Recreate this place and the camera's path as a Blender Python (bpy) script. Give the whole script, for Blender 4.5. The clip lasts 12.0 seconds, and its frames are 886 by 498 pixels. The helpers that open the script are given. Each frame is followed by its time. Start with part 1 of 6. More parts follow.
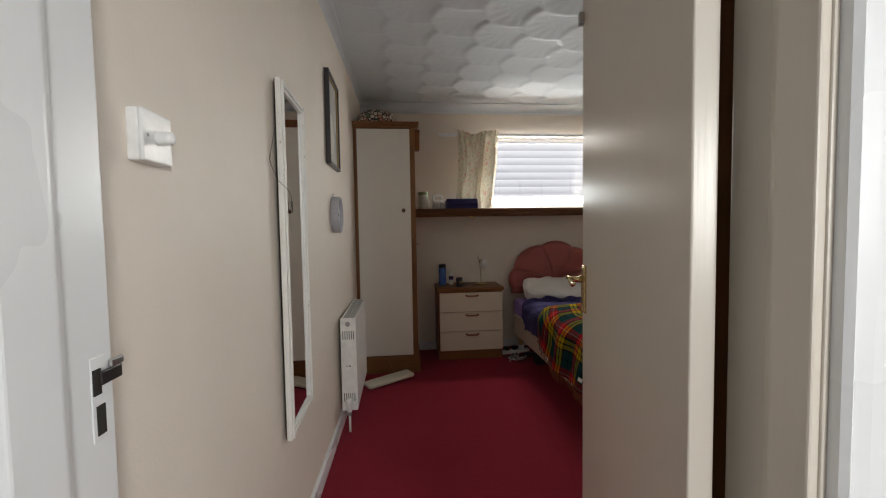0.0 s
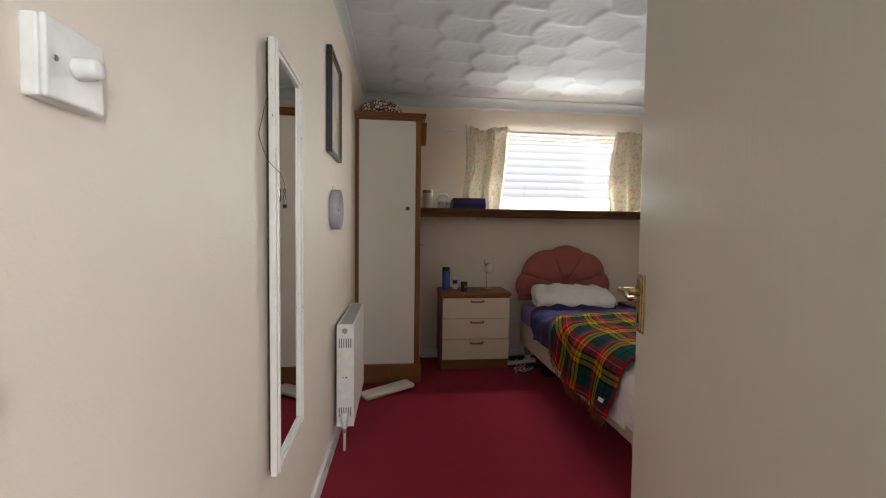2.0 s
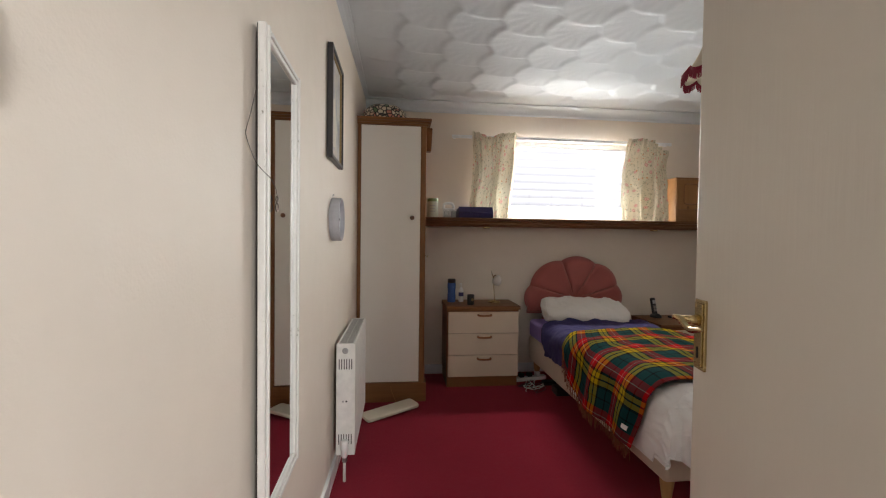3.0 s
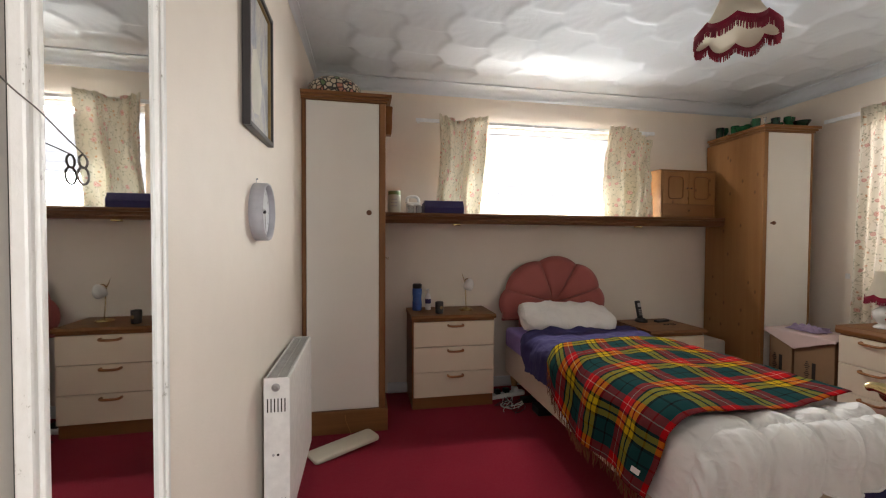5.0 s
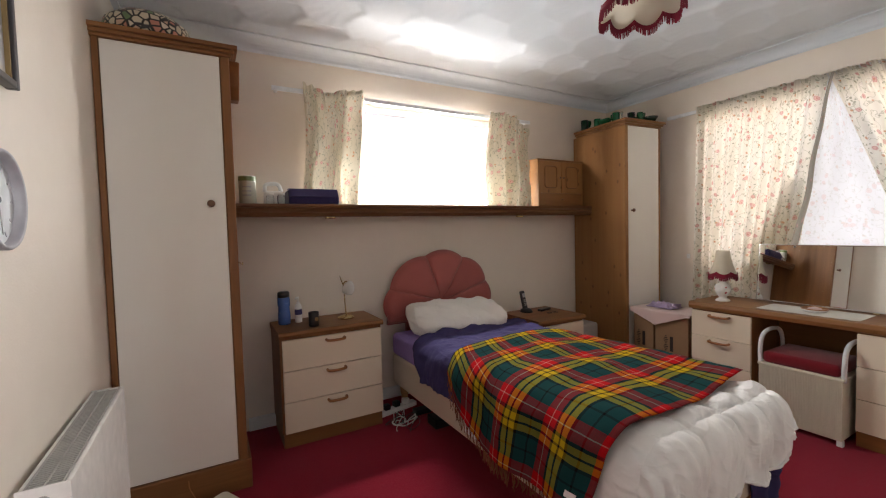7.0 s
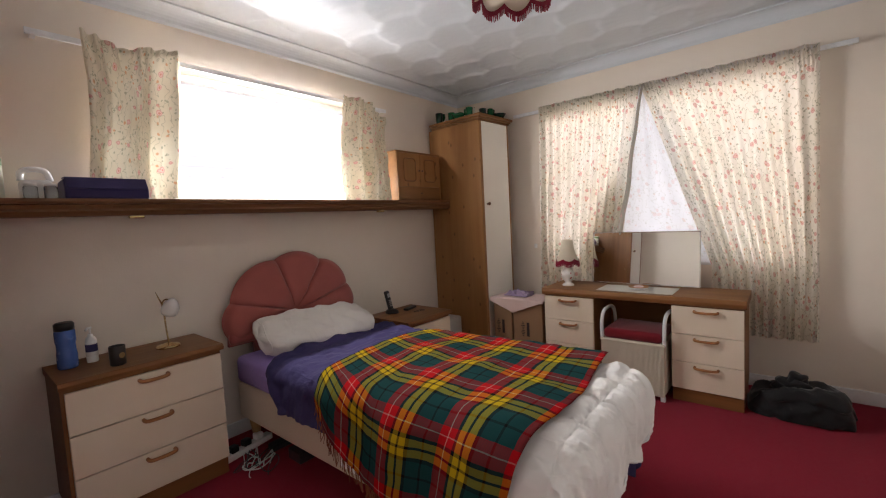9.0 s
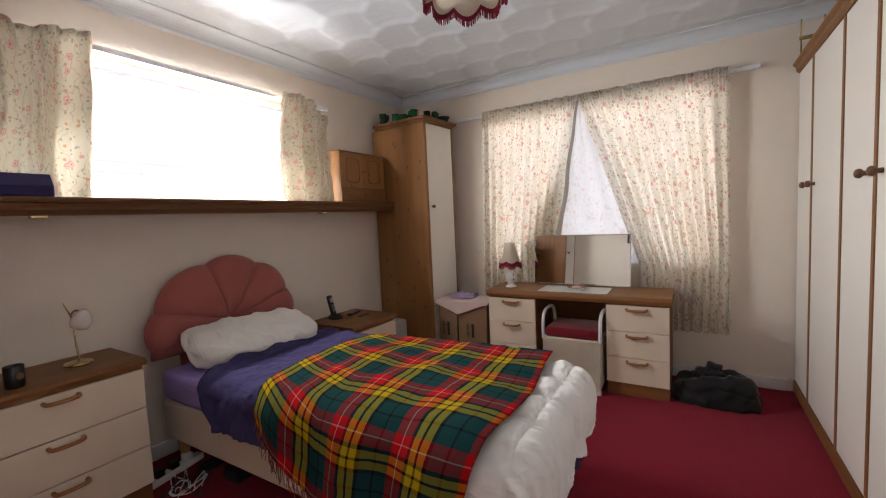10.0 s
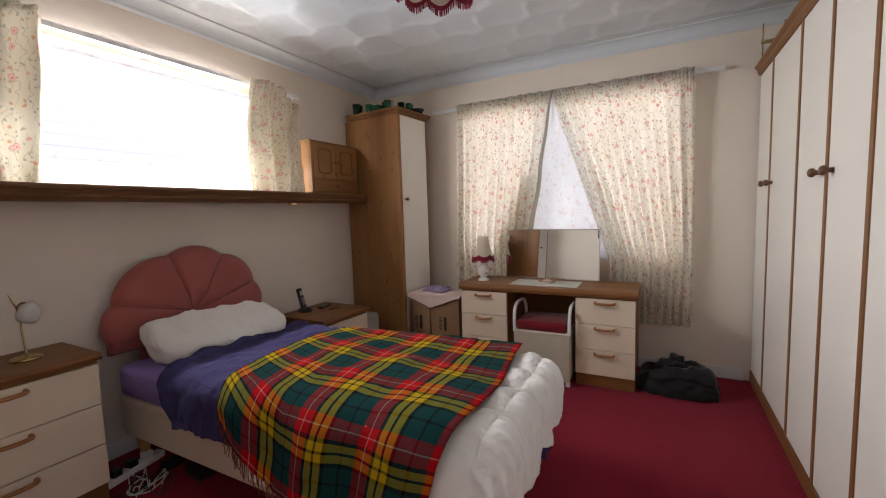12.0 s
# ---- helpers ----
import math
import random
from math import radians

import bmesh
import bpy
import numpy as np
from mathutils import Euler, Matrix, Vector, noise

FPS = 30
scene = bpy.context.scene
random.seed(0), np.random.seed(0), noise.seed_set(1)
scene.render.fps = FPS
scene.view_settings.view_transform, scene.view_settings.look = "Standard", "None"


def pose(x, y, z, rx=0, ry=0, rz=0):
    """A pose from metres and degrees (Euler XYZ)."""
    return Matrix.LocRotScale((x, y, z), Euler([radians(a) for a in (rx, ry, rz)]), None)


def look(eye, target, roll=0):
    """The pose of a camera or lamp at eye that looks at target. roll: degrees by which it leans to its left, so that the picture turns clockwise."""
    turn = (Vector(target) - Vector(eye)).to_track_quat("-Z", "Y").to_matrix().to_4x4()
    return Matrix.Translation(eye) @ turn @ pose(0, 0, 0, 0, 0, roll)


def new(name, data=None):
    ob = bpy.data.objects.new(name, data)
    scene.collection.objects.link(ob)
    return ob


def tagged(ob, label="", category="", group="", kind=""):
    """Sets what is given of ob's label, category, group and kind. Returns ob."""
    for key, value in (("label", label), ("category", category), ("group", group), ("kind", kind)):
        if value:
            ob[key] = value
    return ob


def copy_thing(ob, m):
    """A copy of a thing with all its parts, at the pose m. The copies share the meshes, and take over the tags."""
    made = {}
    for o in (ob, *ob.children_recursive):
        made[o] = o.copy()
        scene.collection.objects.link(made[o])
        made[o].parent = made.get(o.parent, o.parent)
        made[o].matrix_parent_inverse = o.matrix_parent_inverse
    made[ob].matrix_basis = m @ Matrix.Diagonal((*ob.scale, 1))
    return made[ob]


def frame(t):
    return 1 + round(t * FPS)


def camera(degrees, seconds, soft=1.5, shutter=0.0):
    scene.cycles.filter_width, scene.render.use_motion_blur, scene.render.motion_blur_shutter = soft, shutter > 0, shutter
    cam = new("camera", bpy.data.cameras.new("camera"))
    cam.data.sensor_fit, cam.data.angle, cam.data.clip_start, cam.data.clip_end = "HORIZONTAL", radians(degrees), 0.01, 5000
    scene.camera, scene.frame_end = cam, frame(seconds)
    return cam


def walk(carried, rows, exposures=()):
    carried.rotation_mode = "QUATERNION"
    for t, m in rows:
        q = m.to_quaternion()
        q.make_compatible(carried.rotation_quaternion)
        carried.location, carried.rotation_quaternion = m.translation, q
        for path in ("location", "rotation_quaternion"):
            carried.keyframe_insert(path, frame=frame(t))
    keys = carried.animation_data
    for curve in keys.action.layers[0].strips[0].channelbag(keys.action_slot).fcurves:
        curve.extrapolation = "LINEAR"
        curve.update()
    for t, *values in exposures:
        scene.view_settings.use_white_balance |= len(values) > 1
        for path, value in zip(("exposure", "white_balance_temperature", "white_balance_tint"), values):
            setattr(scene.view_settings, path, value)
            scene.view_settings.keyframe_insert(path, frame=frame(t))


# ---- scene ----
cam = camera(93.9, 12.0, soft=1.15)
PATH = [
    (0, (0.416, 0.029, 1.255), (0.618, 2.016, 1.154), -0.9),
    (0.5, (0.403, 0.057, 1.254), (0.606, 2.044, 1.142), -0.5),
    (1, (0.395, 0.113, 1.249), (0.600, 2.099, 1.134), -0.1),
    (1.5, (0.381, 0.192, 1.245), (0.594, 2.177, 1.136), 0.3),
    (2, (0.368, 0.273, 1.238), (0.586, 2.259, 1.149), 0.7),
    (2.5, (0.347, 0.353, 1.255), (0.563, 2.340, 1.189), 1.0),
    (2.7, (0.340, 0.386, 1.255), (0.555, 2.373, 1.197), 0.9),
    (4.3, (0.414, 0.751, 1.242), (0.626, 2.739, 1.203), 0.4),
    (4.5, (0.412, 0.792, 1.254), (0.664, 2.776, 1.205), 0.5),
    (5, (0.408, 0.921, 1.247), (0.787, 2.884, 1.198), 0.3),
    (5.5, (0.395, 1.055, 1.249), (0.932, 2.981, 1.196), 0.1),
    (6, (0.379, 1.155, 1.249), (1.078, 3.028, 1.190), -0.3),
    (6.5, (0.391, 1.259, 1.247), (1.236, 3.070, 1.176), -0.9),
    (7, (0.426, 1.361, 1.255), (1.410, 3.100, 1.166), -1.5),
    (7.2, (0.421, 1.392, 1.254), (1.481, 3.085, 1.159), -1.7),
    (9, (0.505, 1.634, 1.265), (2.042, 2.906, 1.125), -3.0),
    (9.5, (0.501, 1.665, 1.273), (2.135, 2.809, 1.130), -2.9),
    (10, (0.496, 1.681, 1.272), (2.201, 2.717, 1.127), -2.6),
    (10.5, (0.495, 1.695, 1.276), (2.251, 2.639, 1.121), -2.3),
    (11, (0.507, 1.682, 1.270), (2.287, 2.579, 1.104), -2.2),
    (11.5, (0.503, 1.690, 1.260), (2.290, 2.571, 1.089), -2.0),
    (12, (0.514, 1.670, 1.262), (2.274, 2.602, 1.085), -1.8),
]
EXPOSURES = [(0.0, 2.95, 7450, 13), (2.5, 3.46, 7500, 14), (4.5, 3.74, 7500, 15), (6.0, 3.92, 7450, 16), (9.0, 3.82, 7350, 20), (12.0, 3.7, 7200, 19)]
walk(cam, [(t, look(eye, target, roll)) for t, eye, target, roll in PATH], EXPOSURES)

# ---- world, sun and large lights ----
SUN_ELEVATION, SUN_AZIMUTH = 43.0, 190.0  # degrees; azimuth clockwise from +y
world = bpy.data.worlds.new("daylight")
scene.world = world
world.use_nodes = True
wn, wl = world.node_tree.nodes, world.node_tree.links
sky = wn.new("ShaderNodeTexSky")
sky.sky_type = "NISHITA"
sky.sun_disc = False
sky.sun_elevation, sky.sun_rotation = radians(SUN_ELEVATION), radians(SUN_AZIMUTH)
wl.new(sky.outputs["Color"], wn["Background"].inputs["Color"])
wn["Background"].inputs["Strength"].default_value = 0.05
sun = new("sun", bpy.data.lights.new("sun", "SUN"))
sun.data.energy, sun.data.angle, sun.data.color = 0.5, radians(12), (1.0, 0.98, 0.96)
sa, se = radians(SUN_AZIMUTH), radians(SUN_ELEVATION)
sun.matrix_world = look((math.sin(sa) * math.cos(se) * 40, math.cos(sa) * math.cos(se) * 40, math.sin(se) * 40), (0, 0, 0))


def window_light(name, eye, target, w, h, watts, colour):
    """An area lamp standing in for skylight at a window's opening."""
    lamp = new(name, bpy.data.lights.new(name, "AREA"))
    lamp.data.shape, lamp.data.size, lamp.data.size_y = "RECTANGLE", w, h
    lamp.data.energy, lamp.data.color = watts, colour
    lamp.matrix_world = look(eye, target)
    return lamp


# lamp added at an assumed hall window, for the light on the door frame
HALL_WATTS = 6.2
window_light("added_hall_light", (1.5, -2.02, 1.5), (1.5, 0.0, 1.5), 0.5, 0.7, HALL_WATTS, (0.82, 0.91, 1.0))

EAST_WATTS = 20.5
window_light("east_window_light", (4.075, 2.41, 1.5), (0.0, 2.41, 1.5), 1.66, 1.2, EAST_WATTS, (0.97, 0.98, 0.98))

# lamp added over the high window's lower half, for the daylight it brings
window_light("north_window_light", (1.91, 4.375, 1.6), (1.91, 3.505, 1.1), 1.4, 0.22, 2.8, (0.78, 0.92, 1.0))
# strip lamp added under the window's head to brighten the bed
window_light("north_window_bed_fill", (1.92, 4.335, 2.132), (1.92, 3.585, 1.472), 1.0, 0.04, 2.0, (0.9, 0.96, 1.0))

# ---- mesh helpers ----
def thing(name, m, label, category, group="", kind=""):
    """An Empty at a thing's base, to which its parts belong."""
    ob = new(name)
    ob.empty_display_size = 0.05
    ob.matrix_basis = m
    return tagged(ob, label, category, group, kind)


def part(name, bm, material, parent=None, label="", smooth=False, m=None):
    """Links a bmesh as one mesh object, under a thing or a part."""
    me = bpy.data.meshes.new(name)
    bm.normal_update()
    bm.to_mesh(me)
    bm.free()
    me.materials.append(material)
    if smooth:
        me.shade_smooth()
    ob = new(name, me)
    if parent is not None:
        ob.parent = parent
    if m is not None:
        ob.matrix_basis = m
    return tagged(ob, label)


def solo(name, bm, material, label, category, m=None, group="", kind="", smooth=False):
    """A thing that is one mesh."""
    return tagged(part(name, bm, material, None, label, smooth, m), label, category, group, kind)


def struct(name, bm, material, label="", smooth=False):
    return tagged(part(name, bm, material, None, label, smooth), label, kind="structure")


def box(x0, y0, z0, x1, y1, z1, bev=0.0, bm=None, seg=2):
    """A box between two corners, its edges rounded by bev."""
    own = bmesh.new()
    bmesh.ops.create_cube(own, size=1.0)
    for v in own.verts:
        v.co = Vector((x0 + (v.co.x + 0.5) * (x1 - x0), y0 + (v.co.y + 0.5) * (y1 - y0), z0 + (v.co.z + 0.5) * (z1 - z0)))
    if bev:
        bmesh.ops.bevel(own, geom=own.edges[:], offset=bev, segments=seg, profile=0.5, affect="EDGES")
    return join(bm, own)


def join(bm, own, m=None):
    if m is not None:
        bmesh.ops.transform(own, matrix=m, verts=own.verts)
    if bm is None:
        return own
    me = bpy.data.meshes.new("tmp")
    own.to_mesh(me)
    own.free()
    bm.from_mesh(me)
    bpy.data.meshes.remove(me)
    return bm


def lathe(profile, seg=32, bm=None, m=None, wave=None):
    """A turned shape from (radius, height) pairs; wave(angle, k) scales the radius."""
    own = bmesh.new()
    rings = []
    for k, (r, z) in enumerate(profile):
        ring = []
        for i in range(seg):
            a = 2 * math.pi * i / seg
            s, dz = wave(a, k) if wave else (1.0, 0.0)
            ring.append(own.verts.new((r * s * math.cos(a), r * s * math.sin(a), z + dz)))
        rings.append(ring)
    for a, b in zip(rings, rings[1:]):
        for i in range(seg):
            own.faces.new((a[i], a[(i + 1) % seg], b[(i + 1) % seg], b[i]))
    if profile[0][0] > 1e-4:
        own.faces.new(rings[0][::-1])
    if profile[-1][0] > 1e-4:
        own.faces.new(rings[-1])
    bmesh.ops.remove_doubles(own, verts=own.verts, dist=1e-5)
    return join(bm, own, m)


def shell(profile, seg=32, bm=None, m=None, wave=None):
    """As lathe, open at both ends."""
    own = bmesh.new()
    rings = []
    for k, (r, z) in enumerate(profile):
        ring = []
        for i in range(seg):
            a = 2 * math.pi * i / seg
            s, dz = wave(a, k) if wave else (1.0, 0.0)
            ring.append(own.verts.new((r * s * math.cos(a), r * s * math.sin(a), z + dz)))
        rings.append(ring)
    for a, b in zip(rings, rings[1:]):
        for i in range(seg):
            own.faces.new((a[i], a[(i + 1) % seg], b[(i + 1) % seg], b[i]))
    return join(bm, own, m)


def tube(points, r, seg=8, bm=None, radii=None):
    """A round bar along points."""
    own = bmesh.new()
    pts = [Vector(p) for p in points]
    rings, up = [], None
    for i, p in enumerate(pts):
        d = (pts[min(i + 1, len(pts) - 1)] - pts[max(i - 1, 0)]).normalized()
        if up is None:
            up = d.orthogonal().normalized()
        up = (up - d * up.dot(d)).normalized()
        side = d.cross(up)
        rr = radii[i] if radii else r
        rings.append([own.verts.new(p + (up * math.cos(a) + side * math.sin(a)) * rr) for a in (2 * math.pi * k / seg for k in range(seg))])
    for a, b in zip(rings, rings[1:]):
        for i in range(seg):
            own.faces.new((a[i], a[(i + 1) % seg], b[(i + 1) % seg], b[i]))
    own.faces.new(rings[0][::-1])
    own.faces.new(rings[-1])
    return join(bm, own)


def smooth_line(points, n=8):
    """Catmull-Rom through points."""
    p = [Vector(q) for q in points]
    p = [2 * p[0] - p[1]] + p + [2 * p[-1] - p[-2]]
    out = []
    for i in range(1, len(p) - 2):
        for k in range(n):
            t = k / n
            out.append(0.5 * (2 * p[i] + (p[i + 1] - p[i - 1]) * t + (2 * p[i - 1] - 5 * p[i] + 4 * p[i + 1] - p[i + 2]) * t * t
                              + (3 * p[i] - p[i - 1] - 3 * p[i + 1] + p[i + 2]) * t ** 3))
    return out + [p[-2]]


def sheet(f, nu, nv, size=(1, 1), bm=None, thick=0.0):
    """A surface f(u, v), u and v from 0 to 1, with a map in metres of the given size."""
    own = bmesh.new()
    uv = own.loops.layers.uv.new("UVMap")
    grid = [[own.verts.new(f(i / nu, j / nv)) for i in range(nu + 1)] for j in range(nv + 1)]
    for j in range(nv):
        for i in range(nu):
            face = own.faces.new((grid[j][i], grid[j][i + 1], grid[j + 1][i + 1], grid[j + 1][i]))
            for loop, (a, b) in zip(face.loops, ((i, j), (i + 1, j), (i + 1, j + 1), (i, j + 1))):
                loop[uv].uv = (a / nu * size[0], b / nv * size[1])
    if thick:
        own.normal_update()
        bmesh.ops.solidify(own, geom=own.faces[:], thickness=thick)
    return join(bm, own)


def prism(outline, axis, a, b, bev=0.0, bm=None):
    """A closed outline of (p, q) pairs, drawn out along an axis from a to b. x: (y, z); y: (x, z); z: (x, y)."""
    own = bmesh.new()
    put = {"x": lambda p, q, s: (s, p, q), "y": lambda p, q, s: (p, s, q), "z": lambda p, q, s: (p, q, s)}[axis]
    lo = [own.verts.new(put(p, q, a)) for p, q in outline]
    hi = [own.verts.new(put(p, q, b)) for p, q in outline]
    own.faces.new(lo)
    own.faces.new(hi[::-1])
    for i in range(len(lo)):
        k = (i + 1) % len(lo)
        own.faces.new((lo[k], lo[i], hi[i], hi[k]))
    bmesh.ops.recalc_face_normals(own, faces=own.faces[:])
    if bev:
        bmesh.ops.bevel(own, geom=own.edges[:], offset=bev, segments=2, profile=0.5, affect="EDGES")
    return join(bm, own)


def rounded(x0, y0, x1, y1, r, n=5):
    """The outline of a rectangle with round corners."""
    out = []
    for cx, cy, a0 in ((x1 - r, y1 - r, 0), (x0 + r, y1 - r, 90), (x0 + r, y0 + r, 180), (x1 - r, y0 + r, 270)):
        out += [(cx + r * math.cos(radians(a0 + 90 * k / n)), cy + r * math.sin(radians(a0 + 90 * k / n))) for k in range(n + 1)]
    return out


def fuzz(x, y, z, s):
    return noise.noise(Vector((x * s, y * s, z * s)))


# ---- materials ----
class Mat:
    """A node material under construction."""

    def __init__(self, name, rough=0.5, metal=0.0, spec=0.5):
        self.mat = bpy.data.materials.new(name)
        self.mat.use_nodes = True
        self.n, self.l = self.mat.node_tree.nodes, self.mat.node_tree.links
        self.b = self.n["Principled BSDF"]
        self.set("Roughness", rough)
        self.set("Metallic", metal)
        self.set("Specular IOR Level", spec)
        self.co = self.n.new("ShaderNodeTexCoord")

    def set(self, key, value):
        self.plug(value, self.b.inputs[key])

    def plug(self, value, socket):
        if isinstance(value, bpy.types.NodeSocket):
            self.l.new(value, socket)
        elif socket.type == "RGBA":
            socket.default_value = (*value[:3], 1)
        else:
            socket.default_value = value

    def node(self, kind, out=0, **inputs):
        n = self.n.new(kind)
        for k, v in inputs.items():
            self.plug(v, n.inputs[k.replace("_", " ")])
        return n.outputs[out]

    def place(self, scale=(1, 1, 1), source="Object", turn=(0, 0, 0)):
        m = self.n.new("ShaderNodeMapping")
        m.inputs["Scale"].default_value = scale
        m.inputs["Rotation"].default_value = turn
        self.l.new(self.co.outputs[source], m.inputs["Vector"])
        return m.outputs[0]

    def noise(self, scale, vec=None, detail=4.0, rough=0.55, distort=0.0):
        n = self.n.new("ShaderNodeTexNoise")
        n.inputs["Scale"].default_value, n.inputs["Detail"].default_value = scale, detail
        n.inputs["Roughness"].default_value, n.inputs["Distortion"].default_value = rough, distort
        self.l.new(vec or self.co.outputs["Object"], n.inputs["Vector"])
        return n.outputs["Fac"]

    def math(self, op, a, b=0.0, c=0.0):
        n = self.n.new("ShaderNodeMath")
        n.operation = op
        for v, s in zip((a, b, c), n.inputs):
            self.plug(v, s)
        return n.outputs[0]

    def ramp(self, fac, stops, mode="LINEAR"):
        n = self.n.new("ShaderNodeValToRGB")
        n.color_ramp.interpolation = mode
        e = n.color_ramp.elements
        while len(e) < len(stops):
            e.new(0.5)
        for el, (p, c) in zip(e, stops):
            el.position, el.color = p, (*c, 1) if len(c) == 3 else c
        self.l.new(fac, n.inputs["Fac"])
        return n.outputs["Color"]

    def mix(self, fac, a, b, mode="MIX"):
        n = self.n.new("ShaderNodeMix")
        n.data_type, n.blend_type = "RGBA", mode
        self.plug(fac, n.inputs["Factor"])
        self.plug(a, n.inputs[6])
        self.plug(b, n.inputs[7])
        return n.outputs[2]

    def bump(self, height, strength=0.3, dist=0.01, onto=None):
        n = self.n.new("ShaderNodeBump")
        n.inputs["Strength"].default_value, n.inputs["Distance"].default_value = strength, dist
        self.l.new(height, n.inputs["Height"])
        if onto is not None:
            self.l.new(onto, n.inputs["Normal"])
        self.l.new(n.outputs[0], self.b.inputs["Normal"])
        return n.outputs[0]

    def random(self):
        return self.n.new("ShaderNodeObjectInfo").outputs["Random"]


def shade(c, k):
    return tuple(min(1.0, a * k) for a in c)


def paint(name, colour, rough=0.5, vary=0.06, large=1.3, fine=60, relief=0.15, dist=0.003, spec=0.5, metal=0.0, brushed=False):
    """A coat of one colour, uneven at two scales, with a fine relief."""
    m = Mat(name, rough, metal, spec)
    big, small = m.noise(large, detail=3), m.noise(fine, m.place((1, 1, 0.06)) if brushed else None, detail=3)
    c = m.ramp(big, [(0.3, shade(colour, 1 - vary)), (0.7, shade(colour, 1 + vary * 0.6))])
    c = m.mix(m.math("MULTIPLY", small, 0.25), c, shade(colour, 1 - 2 * vary))
    m.set("Base Color", c)
    m.set("Roughness", m.math("MULTIPLY_ADD", big, 0.16, rough - 0.08))
    m.bump(small, relief, dist)
    return m.mat


def wood(name, light, dark, along="z", rough=0.45, size=1.0, knots=False, relief=0.08):
    """Veneer or timber with its grain along one axis."""
    m = Mat(name, rough, 0, 0.3)
    k = {"x": (0.06, 1, 1), "y": (1, 0.06, 1), "z": (1, 1, 0.06)}[along]
    v = m.place(tuple(a * size for a in k))
    warp = m.noise(9, v, 5, 0.6, 0.8)
    fine = m.noise(130, v, 4, 0.7)
    c = m.ramp(warp, [(0.28, dark), (0.5, tuple((a + b) / 2 for a, b in zip(light, dark))), (0.72, light)])
    c = m.mix(m.math("MULTIPLY", fine, 0.35), c, shade(dark, 0.75))
    if knots:
        sep = m.n.new("ShaderNodeSeparateXYZ")
        m.l.new(m.co.outputs["Object"], sep.inputs[0])
        across = m.math("ADD", sep.outputs[0], sep.outputs[1])
        vor = m.n.new("ShaderNodeTexVoronoi")
        vor.voronoi_dimensions = "2D"
        vor.inputs["Scale"].default_value = 7.5
        m.l.new(m.node("ShaderNodeCombineXYZ", 0, X=across, Y=m.math("MULTIPLY", sep.outputs[2], 0.62)), vor.inputs["Vector"])
        spot = m.ramp(vor.outputs["Distance"], [(0.03, (1, 1, 1)), (0.1, (0, 0, 0))])
        pick = m.math("GREATER_THAN", m.node("ShaderNodeSeparateColor", 0, Color=vor.outputs["Color"]), 0.4)
        c = m.mix(m.math("MULTIPLY", m.math("MULTIPLY", spot, pick), 0.7), c, shade(dark, 0.35))
    m.set("Base Color", c)
    m.set("Roughness", m.math("MULTIPLY_ADD", fine, 0.2, rough - 0.1))
    m.bump(fine, relief, 0.002)
    return m.mat


def cloth(name, colour, rough=0.9, vary=0.12, weave=900, relief=0.25, through_light=0.0, sheen=0.2):
    m = Mat(name, rough, 0, 0.2)
    big = m.noise(4, detail=4)
    small = m.noise(weave, detail=2)
    c = m.ramp(big, [(0.3, shade(colour, 1 - vary)), (0.7, shade(colour, 1 + vary * 0.5))])
    c = m.mix(m.math("MULTIPLY", small, 0.3), c, shade(colour, 1 - 2 * vary))
    m.set("Base Color", c)
    m.set("Sheen Weight", sheen)
    m.bump(m.noise(90, detail=5), relief, 0.004)
    return m.mat


def plain(name, colour, rough=0.4, metal=0.0, spec=0.5):
    """Small smooth parts: plastic, glaze, metal."""
    m = Mat(name, rough, metal, spec)
    n = m.noise(25, detail=3)
    m.set("Base Color", m.ramp(n, [(0.3, shade(colour, 0.9)), (0.7, shade(colour, 1.06))]))
    m.set("Roughness", m.math("MULTIPLY_ADD", n, 0.15, max(0.02, rough - 0.07)))
    return m.mat


def carpet_mat():
    m = Mat("crimson_carpet", 0.95, 0, 0.1)
    big, mid, fine = m.noise(1.1, detail=3), m.noise(38, detail=4, rough=0.7), m.noise(420, detail=2)
    c = m.ramp(big, [(0.3, (0.26, 0.01, 0.026)), (0.7, (0.34, 0.016, 0.038))])
    c = m.mix(m.math("MULTIPLY", mid, 0.45), c, (0.085, 0.004, 0.012))
    c = m.mix(m.math("MULTIPLY", fine, 0.35), c, (0.29, 0.016, 0.034))
    m.set("Base Color", c)
    m.set("Sheen Weight", 0.05)
    m.bump(m.math("ADD", fine, mid), 0.6, 0.006)
    return m.mat


def wall_mat(name, colour):
    """Emulsion over lightly textured plaster."""
    m = Mat(name, 0.55, 0, 0.35)
    big, mid, fine = m.noise(0.9, detail=4), m.noise(14, detail=4), m.noise(150, detail=3)
    c = m.ramp(big, [(0.3, shade(colour, 0.94)), (0.7, shade(colour, 1.03))])
    c = m.mix(m.math("MULTIPLY", mid, 0.18), c, shade(colour, 0.82))
    m.set("Base Color", c)
    m.set("Roughness", m.math("MULTIPLY_ADD", mid, 0.2, 0.45))
    m.bump(m.math("ADD", m.math("MULTIPLY", mid, 0.8), m.math("MULTIPLY", fine, 0.35)), 0.32, 0.006)
    return m.mat


